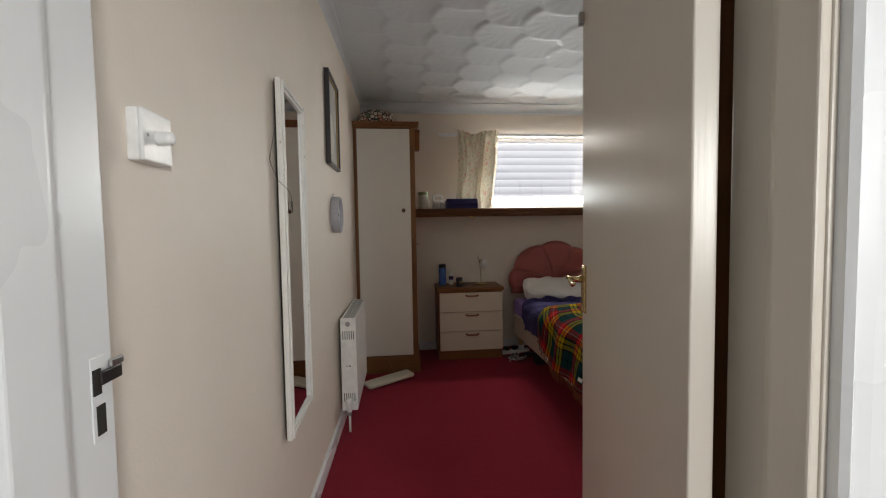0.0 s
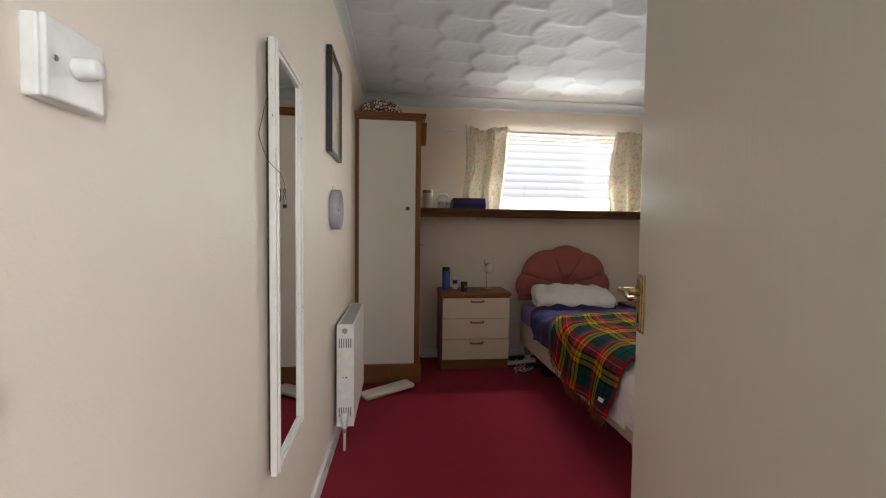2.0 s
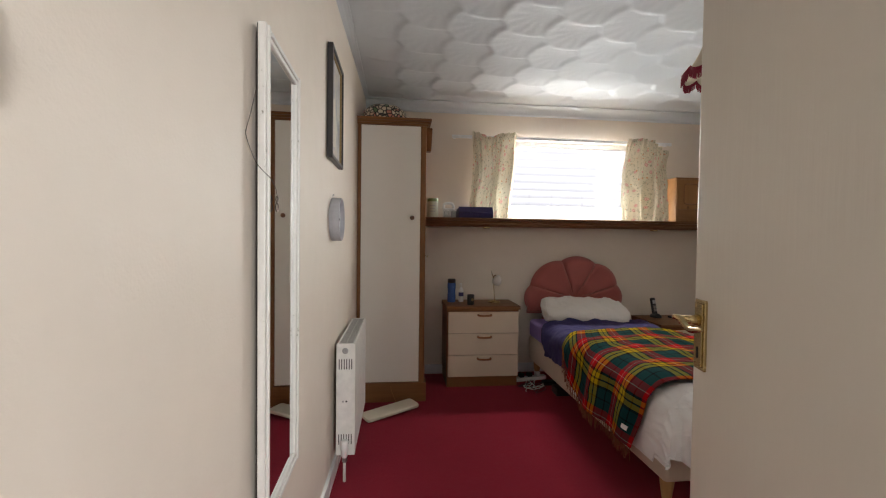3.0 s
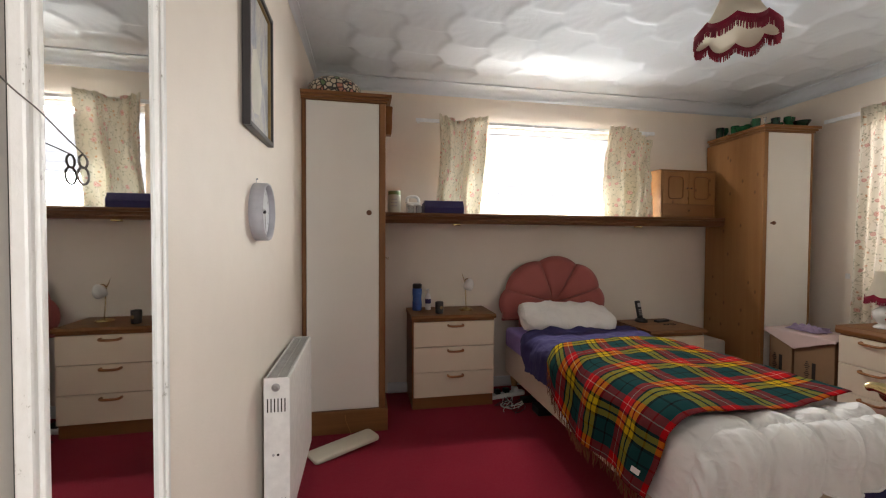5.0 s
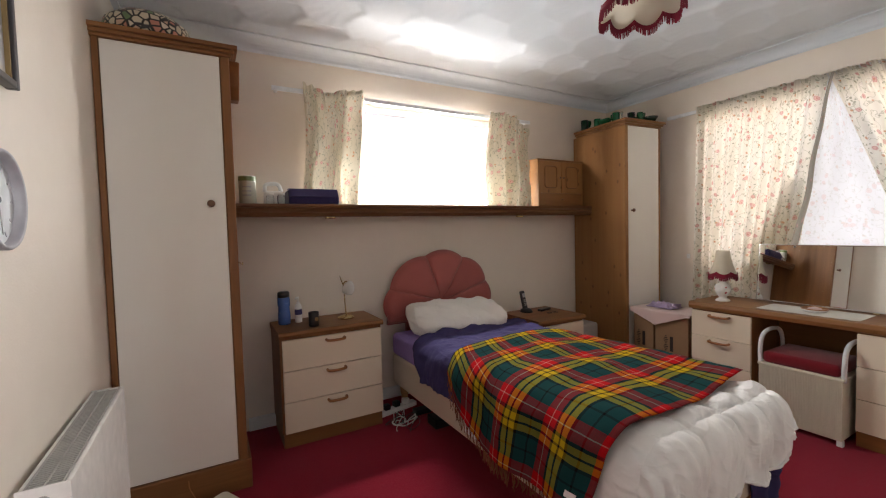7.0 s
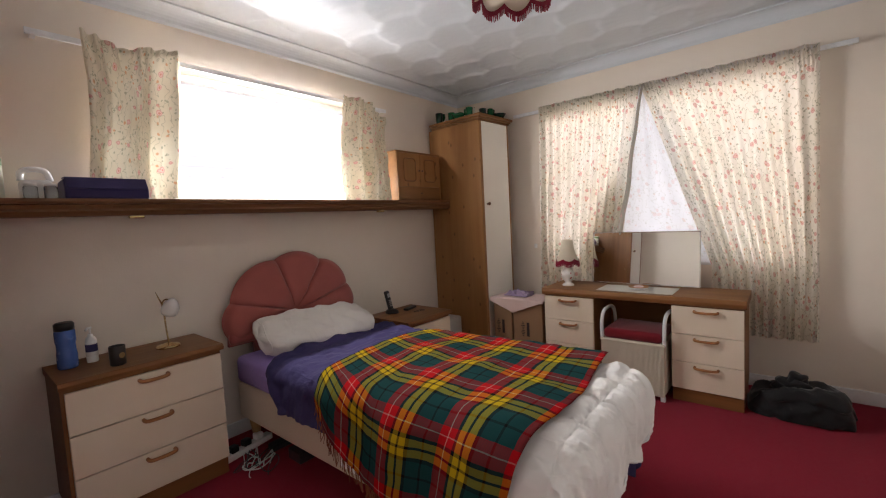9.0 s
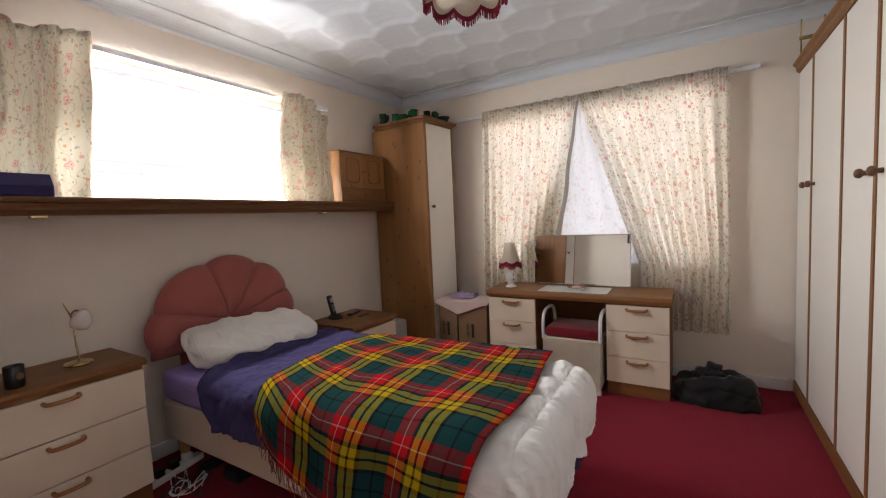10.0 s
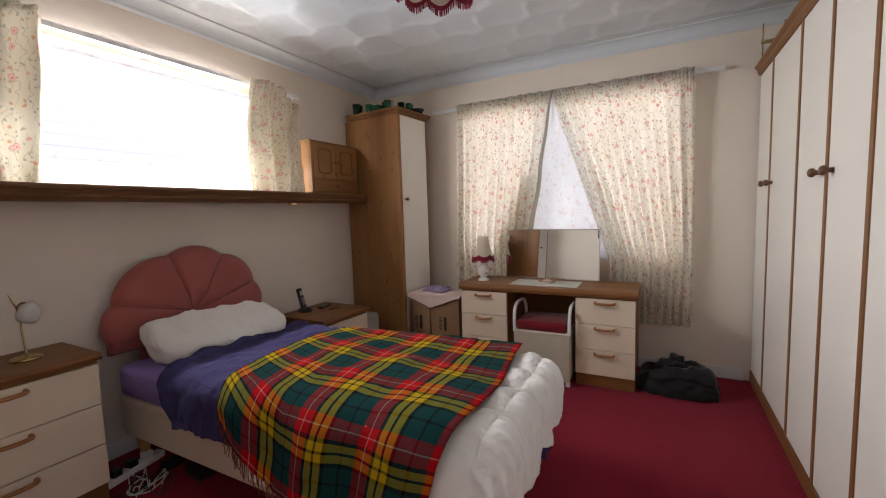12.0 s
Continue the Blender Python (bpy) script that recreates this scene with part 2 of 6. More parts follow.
def tartan_mat():
    """Red, yellow and green check with black and white lines, in wool twill; the sett repeats every 0.28 m, its order turned round from warp to weft."""
    m = Mat("tartan_wool", 0.95, 0, 0.04)
    G, Y, R, K, W = (0.007, 0.05, 0.052), (0.48, 0.33, 0.012), (0.44, 0.008, 0.012), (0.01, 0.009, 0.01), (0.5, 0.38, 0.32)
    widths = [(G, 0.052), (K, 0.009), (G, 0.054), (K, 0.014), (Y, 0.028), (K, 0.01), (Y, 0.028), (K, 0.014), (R, 0.035), (W, 0.004), (R, 0.036)]
    total = sum(w for _, w in widths)
    stops, at = [], 0.0
    for c, w in widths:
        stops.append((at / total, c))
        at += w
    uv = m.n.new("ShaderNodeSeparateXYZ")
    m.l.new(m.co.outputs["UV"], uv.inputs[0])
    wob = m.math("MULTIPLY", m.noise(40, detail=2), 0.004)
    threads = []
    for k in (0, 1):
        f = m.math("FRACT", m.math("DIVIDE", m.math("ADD", m.math("MULTIPLY_ADD", uv.outputs[k], (1.0, -1.0)[k], (0.225, 1.341)[k]), wob), total))
        threads.append(m.ramp(f, stops, "CONSTANT"))
    d = m.math("FRACT", m.math("MULTIPLY", m.math("ADD", uv.outputs[0], uv.outputs[1]), 160.0))
    pick = m.ramp(d, [(0.0, (0.36, 0.36, 0.36)), (0.5, (0.62, 0.62, 0.62))])
    c = m.mix(pick, threads[0], threads[1])
    both = m.node("ShaderNodeGamma", 0, Color=m.mix(1.0, threads[0], threads[1], "MULTIPLY"), Gamma=0.5)
    c = m.mix(0.4, c, both)
    hair = m.noise(260, detail=3)
    c = m.mix(m.math("MULTIPLY", hair, 0.12), c, (0.03, 0.02, 0.02))
    m.set("Base Color", c)
    m.bump(m.math("ADD", m.noise(60, detail=4), m.math("MULTIPLY", d, 0.15)), 0.35, 0.004)
    return m.mat


def floral_mat(name, let_through, pale=(0.81, 0.75, 0.62), bright=(0.86, 0.82, 0.73), bold=1.0):
    """Cream cotton printed with red blooms, ochre buds and grey-green sprigs; lets daylight through."""
    m = Mat(name, 0.9, 0, 0.15)
    uv = m.co.outputs["UV"]
    warp = m.n.new("ShaderNodeTexNoise")
    warp.inputs["Scale"].default_value, warp.inputs["Detail"].default_value = 22, 2
    m.l.new(uv, warp.inputs["Vector"])
    bent = m.n.new("ShaderNodeVectorMath")
    bent.operation = "MULTIPLY_ADD"
    m.l.new(warp.outputs["Color"], bent.inputs[0])
    bent.inputs[1].default_value = (0.03, 0.03, 0)
    m.l.new(uv, bent.inputs[2])

    def spots(scale, lo, hi, keep, seed):
        v = m.n.new("ShaderNodeTexVoronoi")
        v.inputs["Scale"].default_value = scale
        shift = m.n.new("ShaderNodeVectorMath")
        m.l.new(bent.outputs[0], shift.inputs[0])
        shift.inputs[1].default_value = (seed, seed * 0.7, 0)
        m.l.new(shift.outputs[0], v.inputs["Vector"])
        hit = m.ramp(v.outputs["Distance"], [(lo, (1, 1, 1)), (hi, (0, 0, 0))])
        on = m.math("LESS_THAN", m.node("ShaderNodeSeparateColor", 0, Color=v.outputs["Color"]), keep)
        return m.math("MULTIPLY", hit, on), v.outputs["Distance"]

    base = m.ramp(m.noise(3, uv, 3), [(0.3, pale), (0.7, bright)])
    stem = m.n.new("ShaderNodeTexWave")
    stem.inputs["Scale"].default_value, stem.inputs["Distortion"].default_value = 5.0, 14.0
    stem.inputs["Detail"].default_value, stem.inputs["Detail Scale"].default_value = 2.0, 2.5
    m.l.new(uv, stem.inputs["Vector"])
    line = m.ramp(stem.outputs["Fac"], [(0.95, (0, 0, 0)), (0.99, (0.4, 0.4, 0.4))])
    c = m.mix(m.math("MULTIPLY", line, bold), base, (0.3, 0.29, 0.2))
    leaf, _ = spots(42, 0.2, 0.32, 0.62, 3.1)
    c = m.mix(m.math("MULTIPLY", leaf, 0.62 * bold), c, (0.3, 0.32, 0.23))
    bud, _ = spots(24, 0.14, 0.26, 0.5, 7.7)
    c = m.mix(m.math("MULTIPLY", bud, 0.72 * bold), c, (0.62, 0.3, 0.16))
    bloom, dist = spots(16.0, 0.2, 0.28, 0.66, 1.3)
    petal = m.ramp(dist, [(0.0, (0.66, 0.4, 0.18)), (0.06, (0.6, 0.17, 0.17)), (0.12, (0.76, 0.5, 0.45)), (0.17, (0.74, 0.45, 0.41)), (0.22, (0.62, 0.2, 0.21))])
    c = m.mix(m.math("MULTIPLY", bloom, 0.75 * bold), c, petal)
    m.set("Base Color", c)
    m.bump(m.noise(700, uv, 2), 0.15, 0.002)
    thin = m.n.new("ShaderNodeBsdfTranslucent")
    m.l.new(m.node("ShaderNodeGamma", 0, Color=c, Gamma=1.05), thin.inputs["Color"])
    both = m.n.new("ShaderNodeMixShader")
    both.inputs[0].default_value = let_through
    m.l.new(m.b.outputs[0], both.inputs[1])
    m.l.new(thin.outputs[0], both.inputs[2])
    m.l.new(both.outputs[0], m.n["Material Output"].inputs["Surface"])
    return m.mat


def sheer_mat(name, colour, let_through, open_weave=0.0, rough=0.9):
    """A thin fabric that glows with the light behind it; open_weave: the share that is gaps."""
    m = Mat(name, rough, 0, 0.15)
    c = m.ramp(m.noise(6, detail=3), [(0.3, shade(colour, 0.93)), (0.7, colour)])
    m.set("Base Color", c)
    thin = m.n.new("ShaderNodeBsdfTranslucent")
    m.l.new(c, thin.inputs["Color"])
    both = m.n.new("ShaderNodeMixShader")
    both.inputs[0].default_value = let_through
    m.l.new(m.b.outputs[0], both.inputs[1])
    m.l.new(thin.outputs[0], both.inputs[2])
    last = both
    if open_weave:
        gap = m.n.new("ShaderNodeBsdfTransparent")
        last = m.n.new("ShaderNodeMixShader")
        last.inputs[0].default_value = open_weave
        m.l.new(both.outputs[0], last.inputs[1])
        m.l.new(gap.outputs[0], last.inputs[2])
    m.l.new(last.outputs[0], m.n["Material Output"].inputs["Surface"])
    return m.mat


def glass_mat(name, colour=(1, 1, 1), rough=0.0):
    m = Mat(name, rough)
    m.set("Base Color", colour)
    m.set("Transmission Weight", 1.0)
    m.set("IOR", 1.45)
    return m.mat


def mirror_mat():
    m = Mat("silvered_mirror", 0.02, 1.0)
    m.set("Base Color", (0.86, 0.88, 0.87))
    m.set("Roughness", m.math("MULTIPLY", m.noise(3, detail=2), 0.03))
    return m.mat


def quilt_mat(name, colour, relief=0.45, sheen=0.2):
    """Cotton over down: soft creases that run every way, and fine puckers."""
    m = Mat(name, 0.88, 0, 0.2)
    m.set("Base Color", m.ramp(m.noise(4), [(0.3, shade(colour, 0.96)), (0.7, shade(colour, 1.02))]))
    m.set("Sheen Weight", sheen)
    v = m.place((1, 0.55, 1))
    crease = m.math("POWER", m.math("SUBTRACT", 1.0, m.math("ABSOLUTE", m.math("MULTIPLY_ADD", m.noise(6, v, 3, 0.5, 1.2), 2.0, -1.0))), 5.0)
    pucker = m.noise(45, v, 4, 0.6, 0.8)
    m.bump(m.math("MULTIPLY_ADD", pucker, 0.25, crease), relief, 0.016)
    return m.mat


MAGNOLIA = wall_mat("magnolia_emulsion", (0.82, 0.735, 0.645))
HALL_WALL = wall_mat("white_woodchip", (0.8, 0.78, 0.76))
CEILING_WHITE = paint("ceiling_white", (0.66, 0.71, 0.755), 0.7, 0.03, 2.0, 80, 0.2)
GLOSS_WHITE = paint("white_gloss_paint", (0.78, 0.79, 0.8), 0.28, 0.03, 3, 90, 0.12, 0.002, brushed=True)
DOOR_PAINT = paint("cream_door_gloss", (0.68, 0.62, 0.54), 0.3, 0.04, 1.4, 90, 0.2, 0.002, brushed=True)
CARPET = carpet_mat()
CREAM_BOARD = paint("cream_laminate", (0.79, 0.68, 0.54), 0.42, 0.03, 1.5, 220, 0.06, 0.001)
WHITE_BOARD = paint("white_woodgrain_foil", (0.83, 0.8, 0.74), 0.45, 0.03, 1.2, 240, 0.1, 0.001)
WALNUT = wood("mid_brown_veneer", (0.31, 0.135, 0.047), (0.175, 0.068, 0.022), "z")
WALNUT_X = wood("mid_brown_veneer_x", (0.31, 0.135, 0.047), (0.175, 0.068, 0.022), "x")
WALNUT_Y = wood("mid_brown_veneer_y", (0.31, 0.135, 0.047), (0.175, 0.068, 0.022), "y")
DARK_SHELF = wood("dark_brown_veneer", (0.22, 0.1, 0.045), (0.13, 0.058, 0.025), "x")
PINE = wood("knotty_pine_veneer", (0.4, 0.195, 0.072), (0.28, 0.125, 0.042), "z", 0.42, 0.8, True)
PINE_X = wood("pine_moulding", (0.31, 0.145, 0.052), (0.2, 0.085, 0.028), "x")
HANDLE_WOOD = wood("orange_brown_wood", (0.45, 0.2, 0.075), (0.3, 0.12, 0.04), "x", 0.4)
HANDLE_WOOD_Y = wood("orange_brown_wood_y", (0.45, 0.2, 0.075), (0.3, 0.12, 0.04), "y", 0.4)
KNOB_WOOD = plain("turned_brown_knob", (0.16, 0.07, 0.035), 0.35)
# near-black for the shade in slots and holes, and for the mirror's backing
SHADE_AND_BACKING = plain("shade_and_backing_dark", (0.02, 0.016, 0.013), 0.8)
WHITE_PLASTIC = plain("white_plastic", (0.8, 0.8, 0.79), 0.3)
UPVC = plain("white_upvc", (0.82, 0.83, 0.84), 0.3)
RADIATOR_WHITE = plain("white_enamel", (0.78, 0.77, 0.74), 0.35)
CHROME = plain("chrome", (0.7, 0.7, 0.7), 0.15, 1.0)
STEEL = plain("grey_steel", (0.4, 0.4, 0.4), 0.35, 1.0)
BRASS = plain("worn_brass", (0.58, 0.44, 0.22), 0.25, 1.0)
BLACK = plain("black_plastic", (0.015, 0.015, 0.017), 0.4)
GLASS = glass_mat("clear_glass")
MIRROR = mirror_mat()
TARTAN = tartan_mat()
FLORAL_THIN = floral_mat("floral_cotton_thin", 0.85, (0.83, 0.79, 0.7), (0.88, 0.86, 0.81), 1.05)
FLORAL = floral_mat("floral_cotton", 0.085, (0.64, 0.56, 0.42), (0.74, 0.68, 0.56), 1.2)
# whiter, bluer copy for the gap: daylight behind it put into the colour
FLORAL_DAYLIT = floral_mat("floral_cotton_daylit", 0.4, (0.82, 0.86, 0.91), (0.87, 0.91, 0.96), 0.3)
# darker copy of the floral cotton: the fold strip's shade as colour
FLORAL_SHADED = floral_mat("floral_cotton_shaded", 0.03, (0.36, 0.33, 0.29), (0.42, 0.38, 0.33), 0.6)
NET = sheer_mat("white_net", (0.78, 0.78, 0.79), 0.028, 0.0)
VELVET = cloth("rose_velvet", (0.42, 0.115, 0.1), 0.8, 0.1, 500, 0.12, 0, 0.4)
PILLOWCASE = quilt_mat("white_pillowcase", (0.82, 0.785, 0.74), 0.2)
WHITE_QUILT = quilt_mat("white_quilt_cotton", (0.88, 0.875, 0.87), 0.28)
PURPLE = quilt_mat("violet_sheet", (0.33, 0.24, 0.62), 0.3, 0.1)
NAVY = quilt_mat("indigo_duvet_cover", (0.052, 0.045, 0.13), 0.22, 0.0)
DIVAN = cloth("cream_divan_cloth", (0.62, 0.53, 0.42), 0.85, 0.05, 700, 0.15)
LEG_WOOD = wood("honey_beech", (0.5, 0.3, 0.13), (0.36, 0.2, 0.08), "z", 0.4)
# ---- the room: x 0 to 4.03, y 0.60 to 4.26, ceiling at 2.50 ----
RX, RY0, RY1, RZ = 4.03, 0.60, 4.26, 2.50


def wall_with_hole(axis, at, thick, a0, a1, z1, h0, h1, hz0, hz1):
    """A wall in the plane at..at+thick of an axis, from a0 to a1, with one opening."""
    bm = bmesh.new()
    for p0, p1, q0, q1 in ((a0, h0, 0, z1), (h1, a1, 0, z1), (h0, h1, 0, hz0), (h0, h1, hz1, z1)):
        if p1 - p0 > 1e-4 and q1 - q0 > 1e-4:
            if axis == "y":
                box(p0, at, q0, p1, at + thick, q1, 0, bm)
            else:
                box(at, p0, q0, at + thick, p1, q1, 0, bm)
    return bm


NWX0, NWX1, NWZ0, NWZ1 = 1.03, 2.79, 1.44, 2.2
EWY0, EWY1, EWZ0, EWZ1 = 1.545, 3.27, 0.86, 2.12


def west(y):
    """The west wall's face, which runs a degree off the others."""
    return -0.022 + 0.0175 * (y - 0.6)


struct("wall_west", prism([(-0.16, 0.60), (west(0.6), 0.60), (west(4.54), 4.54), (-0.16, 4.54)], "z", 0, 2.6), MAGNOLIA, "magnolia painted plaster wall")
struct("wall_north", wall_with_hole("y", RY1, 0.28, 0.0, RX, 2.6, NWX0, NWX1, NWZ0, NWZ1), MAGNOLIA, "magnolia painted wall with a wide high window")
struct("wall_east", wall_with_hole("x", RX, 0.28, 0.44, 4.54, 2.6, EWY0, EWY1, EWZ0, EWZ1), MAGNOLIA, "magnolia painted wall with a curtained window")
struct("wall_south", wall_with_hole("y", 0.455, 0.145, -0.12, RX, 2.6, 0.03, 0.905, 0.0, 2.03), MAGNOLIA, "magnolia painted wall with the doorway")
struct("floor", box(-0.12, 0.44, -0.2, 4.31, 4.54, 0.0), CARPET, "deep crimson fitted carpet")
# slab added out of view above the ceilings to keep sky light out
struct("roof", box(-1.6, -2.2, 2.6, 4.6, 4.8, 2.75), GLOSS_WHITE, "added slab over the ceilings that blocks sky light")


def artex_ceiling():
    """Overlapping hand-combed scallops, their round edges towards -x."""
    step, px, py, r = 0.0125, 0.29, 0.32, 0.25
    nx, ny = int(RX / step) + 1, int((RY1 - RY0) / step) + 1
    gx, gy = np.meshgrid(np.linspace(-0.03, RX, nx), np.linspace(RY0, RY1, ny))
    rng = np.random.RandomState(4)
    h = np.zeros_like(gx)
    cols = int(RX / px) + 4
    for i in reversed(range(cols)):
        for j in reversed(range(int(4 / py) + 3)):
            cx = RX + px - i * px + rng.uniform(-0.012, 0.012)
            cy = RY0 - py + (j + 0.5 * (i % 2)) * py + rng.uniform(-0.012, 0.012)
            dx, dy = gx - cx, (gy - cy)
            d = np.sqrt(dx * dx + dy * dy) / r
            ang = np.arctan2(dy, -dx)
            inside = (d < 1.0) & (dx < 0.15)
            lift = 0.019 * np.clip(d, 0, 1) ** 1.6 + 0.0009 * np.sin(ang * 14 + i) * d
            rim = np.clip((1.0 - d) / 0.14, 0, 1)
            new_h = lift * rim + h * (1 - rim)
            h = np.where(inside, new_h, h)
    edge = np.minimum(np.minimum(gx, RX - gx), np.minimum(gy - RY0 + 0.2, RY1 - gy))
    h *= np.clip((edge - 0.06) / 0.14, 0, 1)
    h += 0.0012 * (rng.rand(*h.shape) - 0.5)
    zs = RZ - h
    verts = np.stack([gx, gy, zs], -1).reshape(-1, 3)
    idx = np.arange(nx * ny).reshape(ny, nx)
    faces = np.stack([idx[:-1, :-1], idx[1:, :-1], idx[1:, 1:], idx[:-1, 1:]], -1).reshape(-1, 4)
    me = bpy.data.meshes.new("ceiling")
    me.from_pydata(verts.tolist(), [], faces.tolist())
    me.materials.append(CEILING_WHITE)
    me.shade_smooth()
    return tagged(new("ceiling", me), "white ceiling of overlapping combed plaster scallops", kind="structure")


artex_ceiling()


def cove(d=0.09):
    """The profile of the coving: out from the wall and down from the ceiling."""
    pts = [(0.0, 0.0), (d, 0.0), (d, -0.012)]
    pts += [(d - 0.01 - (d - 0.022) * math.sin(radians(a)), -0.012 - (d - 0.024) * (1 - math.cos(radians(a)))) for a in range(0, 91, 15)]
    return pts + [(0.0, -d)]


for nm, bm in (("coving_west", prism([(p - 0.02, RZ + q) for p, q in cove()], "y", RY0, RY1)),
               ("coving_east", prism([(RX - p, RZ + q) for p, q in cove()], "y", RY0, RY1)),
               ("coving_north", prism([(RY1 - p, RZ + q) for p, q in cove()], "x", 0.0, RX))):
    struct(nm, bm, CEILING_WHITE, "white plaster coving", False)

for nm, bm in (("baseboard_west", prism([(west(0.66) - 0.01, 0.66), (west(0.66) + 0.016, 0.66), (west(3.6) + 0.016, 3.6), (west(3.6) - 0.01, 3.6)], "z", 0, 0.085, 0.004)),
               ("baseboard_north", box(0.6, RY1 - 0.016, 0, 3.45, RY1, 0.085, 0.004)),
               ("baseboard_east", box(RX - 0.016, 1.14, 0, RX, 3.6, 0.085, 0.004))):
    struct(nm, bm, GLOSS_WHITE, "white gloss skirting board")

# ---- the hall behind the doorway, out of view but for its door wall ----
# floor out of view, kept dark to limit the hall's bounced light
HALL_CARPET = cloth("hall_carpet", (0.22, 0.18, 0.15), 0.95, 0.15, 300, 0.5)
struct("hall_floor", box(-1.6, -2.2, -0.2, 2.2, 0.44, 0.0), HALL_CARPET, "unseen hall floor in grey-brown carpet")
struct("hall_ceiling", box(-1.6, -2.2, 2.5, 2.2, 0.455, 2.6), CEILING_WHITE, "white hall ceiling")
struct("hall_wall_west", box(-1.6, -2.2, 0, -1.48, 0.44, 2.6), HALL_WALL, "white hall wall")
# window assumed here for the hall's daylight; it is never in view
struct("hall_wall_south", wall_with_hole("y", -2.2, 0.12, -1.6, 2.2, 2.6, 1.2, 1.8, 1.1, 1.9), HALL_WALL, "white hall wall with an added window")
struct("hall_wall_east", box(2.08, -2.08, 0, 2.2, 0.44, 2.6), HALL_WALL, "white hall wall")
struct("hall_wall_north", wall_with_hole("y", 0.44, 0.015, -1.6, 2.2, 2.6, 0.02, 0.915, 0.0, 2.04), HALL_WALL, "white woodchip hall wall beside the door frame")

# ---- door frame ----
door_frame = thing("door_frame", pose(0, 0, 0), "white gloss door frame with moulded architraves", "door frame", kind="structure")
bm = box(-0.03, 0.44, 0, 0.038, 0.602, 2.02, 0.002)
part("jamb", bm, GLOSS_WHITE, door_frame)
part("jamb", box(0.885, 0.44, 0, 0.93, 0.577, 2.02, 0.002), DOOR_PAINT, door_frame)
part("head", box(0.0, 0.44, 2.0, 0.93, 0.602, 2.04, 0.002), GLOSS_WHITE, door_frame)
part("stop", prism([(0.038, 0.442), (0.05, 0.442), (0.052, 0.505), (0.048, 0.517), (0.038, 0.52)], "z", 0, 2.0, 0.003), GLOSS_WHITE, door_frame)
part("stop", prism([(0.885, 0.442), (0.871, 0.442), (0.869, 0.492), (0.873, 0.504), (0.885, 0.507)], "z", 0, 2.0, 0.003), DOOR_PAINT, door_frame)


def architrave(x, side):
    """A moulded board on the hall face; side: the way it runs from the opening."""
    pts = [(0, 0.44), (0, 0.427), (0.006, 0.42), (0.012, 0.424), (0.03, 0.42), (0.05, 0.417), (0.06, 0.42), (0.062, 0.428), (0.062, 0.44)]
    return prism([(x + side * p, q) for p, q in pts], "z", 0, 2.05)


part("architrave", architrave(0.034, -1), GLOSS_WHITE, door_frame)
part("architrave", architrave(0.892, 1), GLOSS_WHITE, door_frame)
part("architrave", box(-0.018, 0.42, 2.05, 0.955, 0.44, 2.11, 0.004), GLOSS_WHITE, door_frame)
plate = part("strike_plate", box(0.0375, 0.563, 0.997, 0.0395, 0.59, 1.103, 0.0009), GLOSS_WHITE, door_frame, "paint-covered steel strike plate")
DARK_LATCH = plain("worn_dark_steel", (0.06, 0.055, 0.055), 0.4, 0.8)
part("latch_lip", box(0.0405, 0.574, 1.066, 0.0445, 0.612, 1.084, 0.002), DARK_LATCH, plate, "worn dark steel lip")
part("latch_lip", box(0.0405, 0.59, 1.084, 0.046, 0.614, 1.094, 0.002), STEEL, plate)
# slots are dark blocks on the plate, standing for the shade inside
part("latch_slot", box(0.0398, 0.564, 1.056, 0.0415, 0.577, 1.088), SHADE_AND_BACKING, plate)
part("latch_slot", box(0.0398, 0.568, 1.005, 0.0413, 0.582, 1.042), SHADE_AND_BACKING, plate)

# ---- the open door ----
DOOR_TURN = math.degrees(math.atan2(1.268 - 0.556, 0.98 - 0.809))
DOOR = thing("door", pose(0.809, 0.556, 0.008, 0, 0, DOOR_TURN), "plain cream painted flush door standing open", "door")
DW, DT = 0.732, 0.034
leaf = part("leaf", box(0.0, -0.0, 0, DW, DT, 1.98, 0.003, seg=3), DOOR_PAINT, DOOR)
leaf.location = (0, -DT, 0)


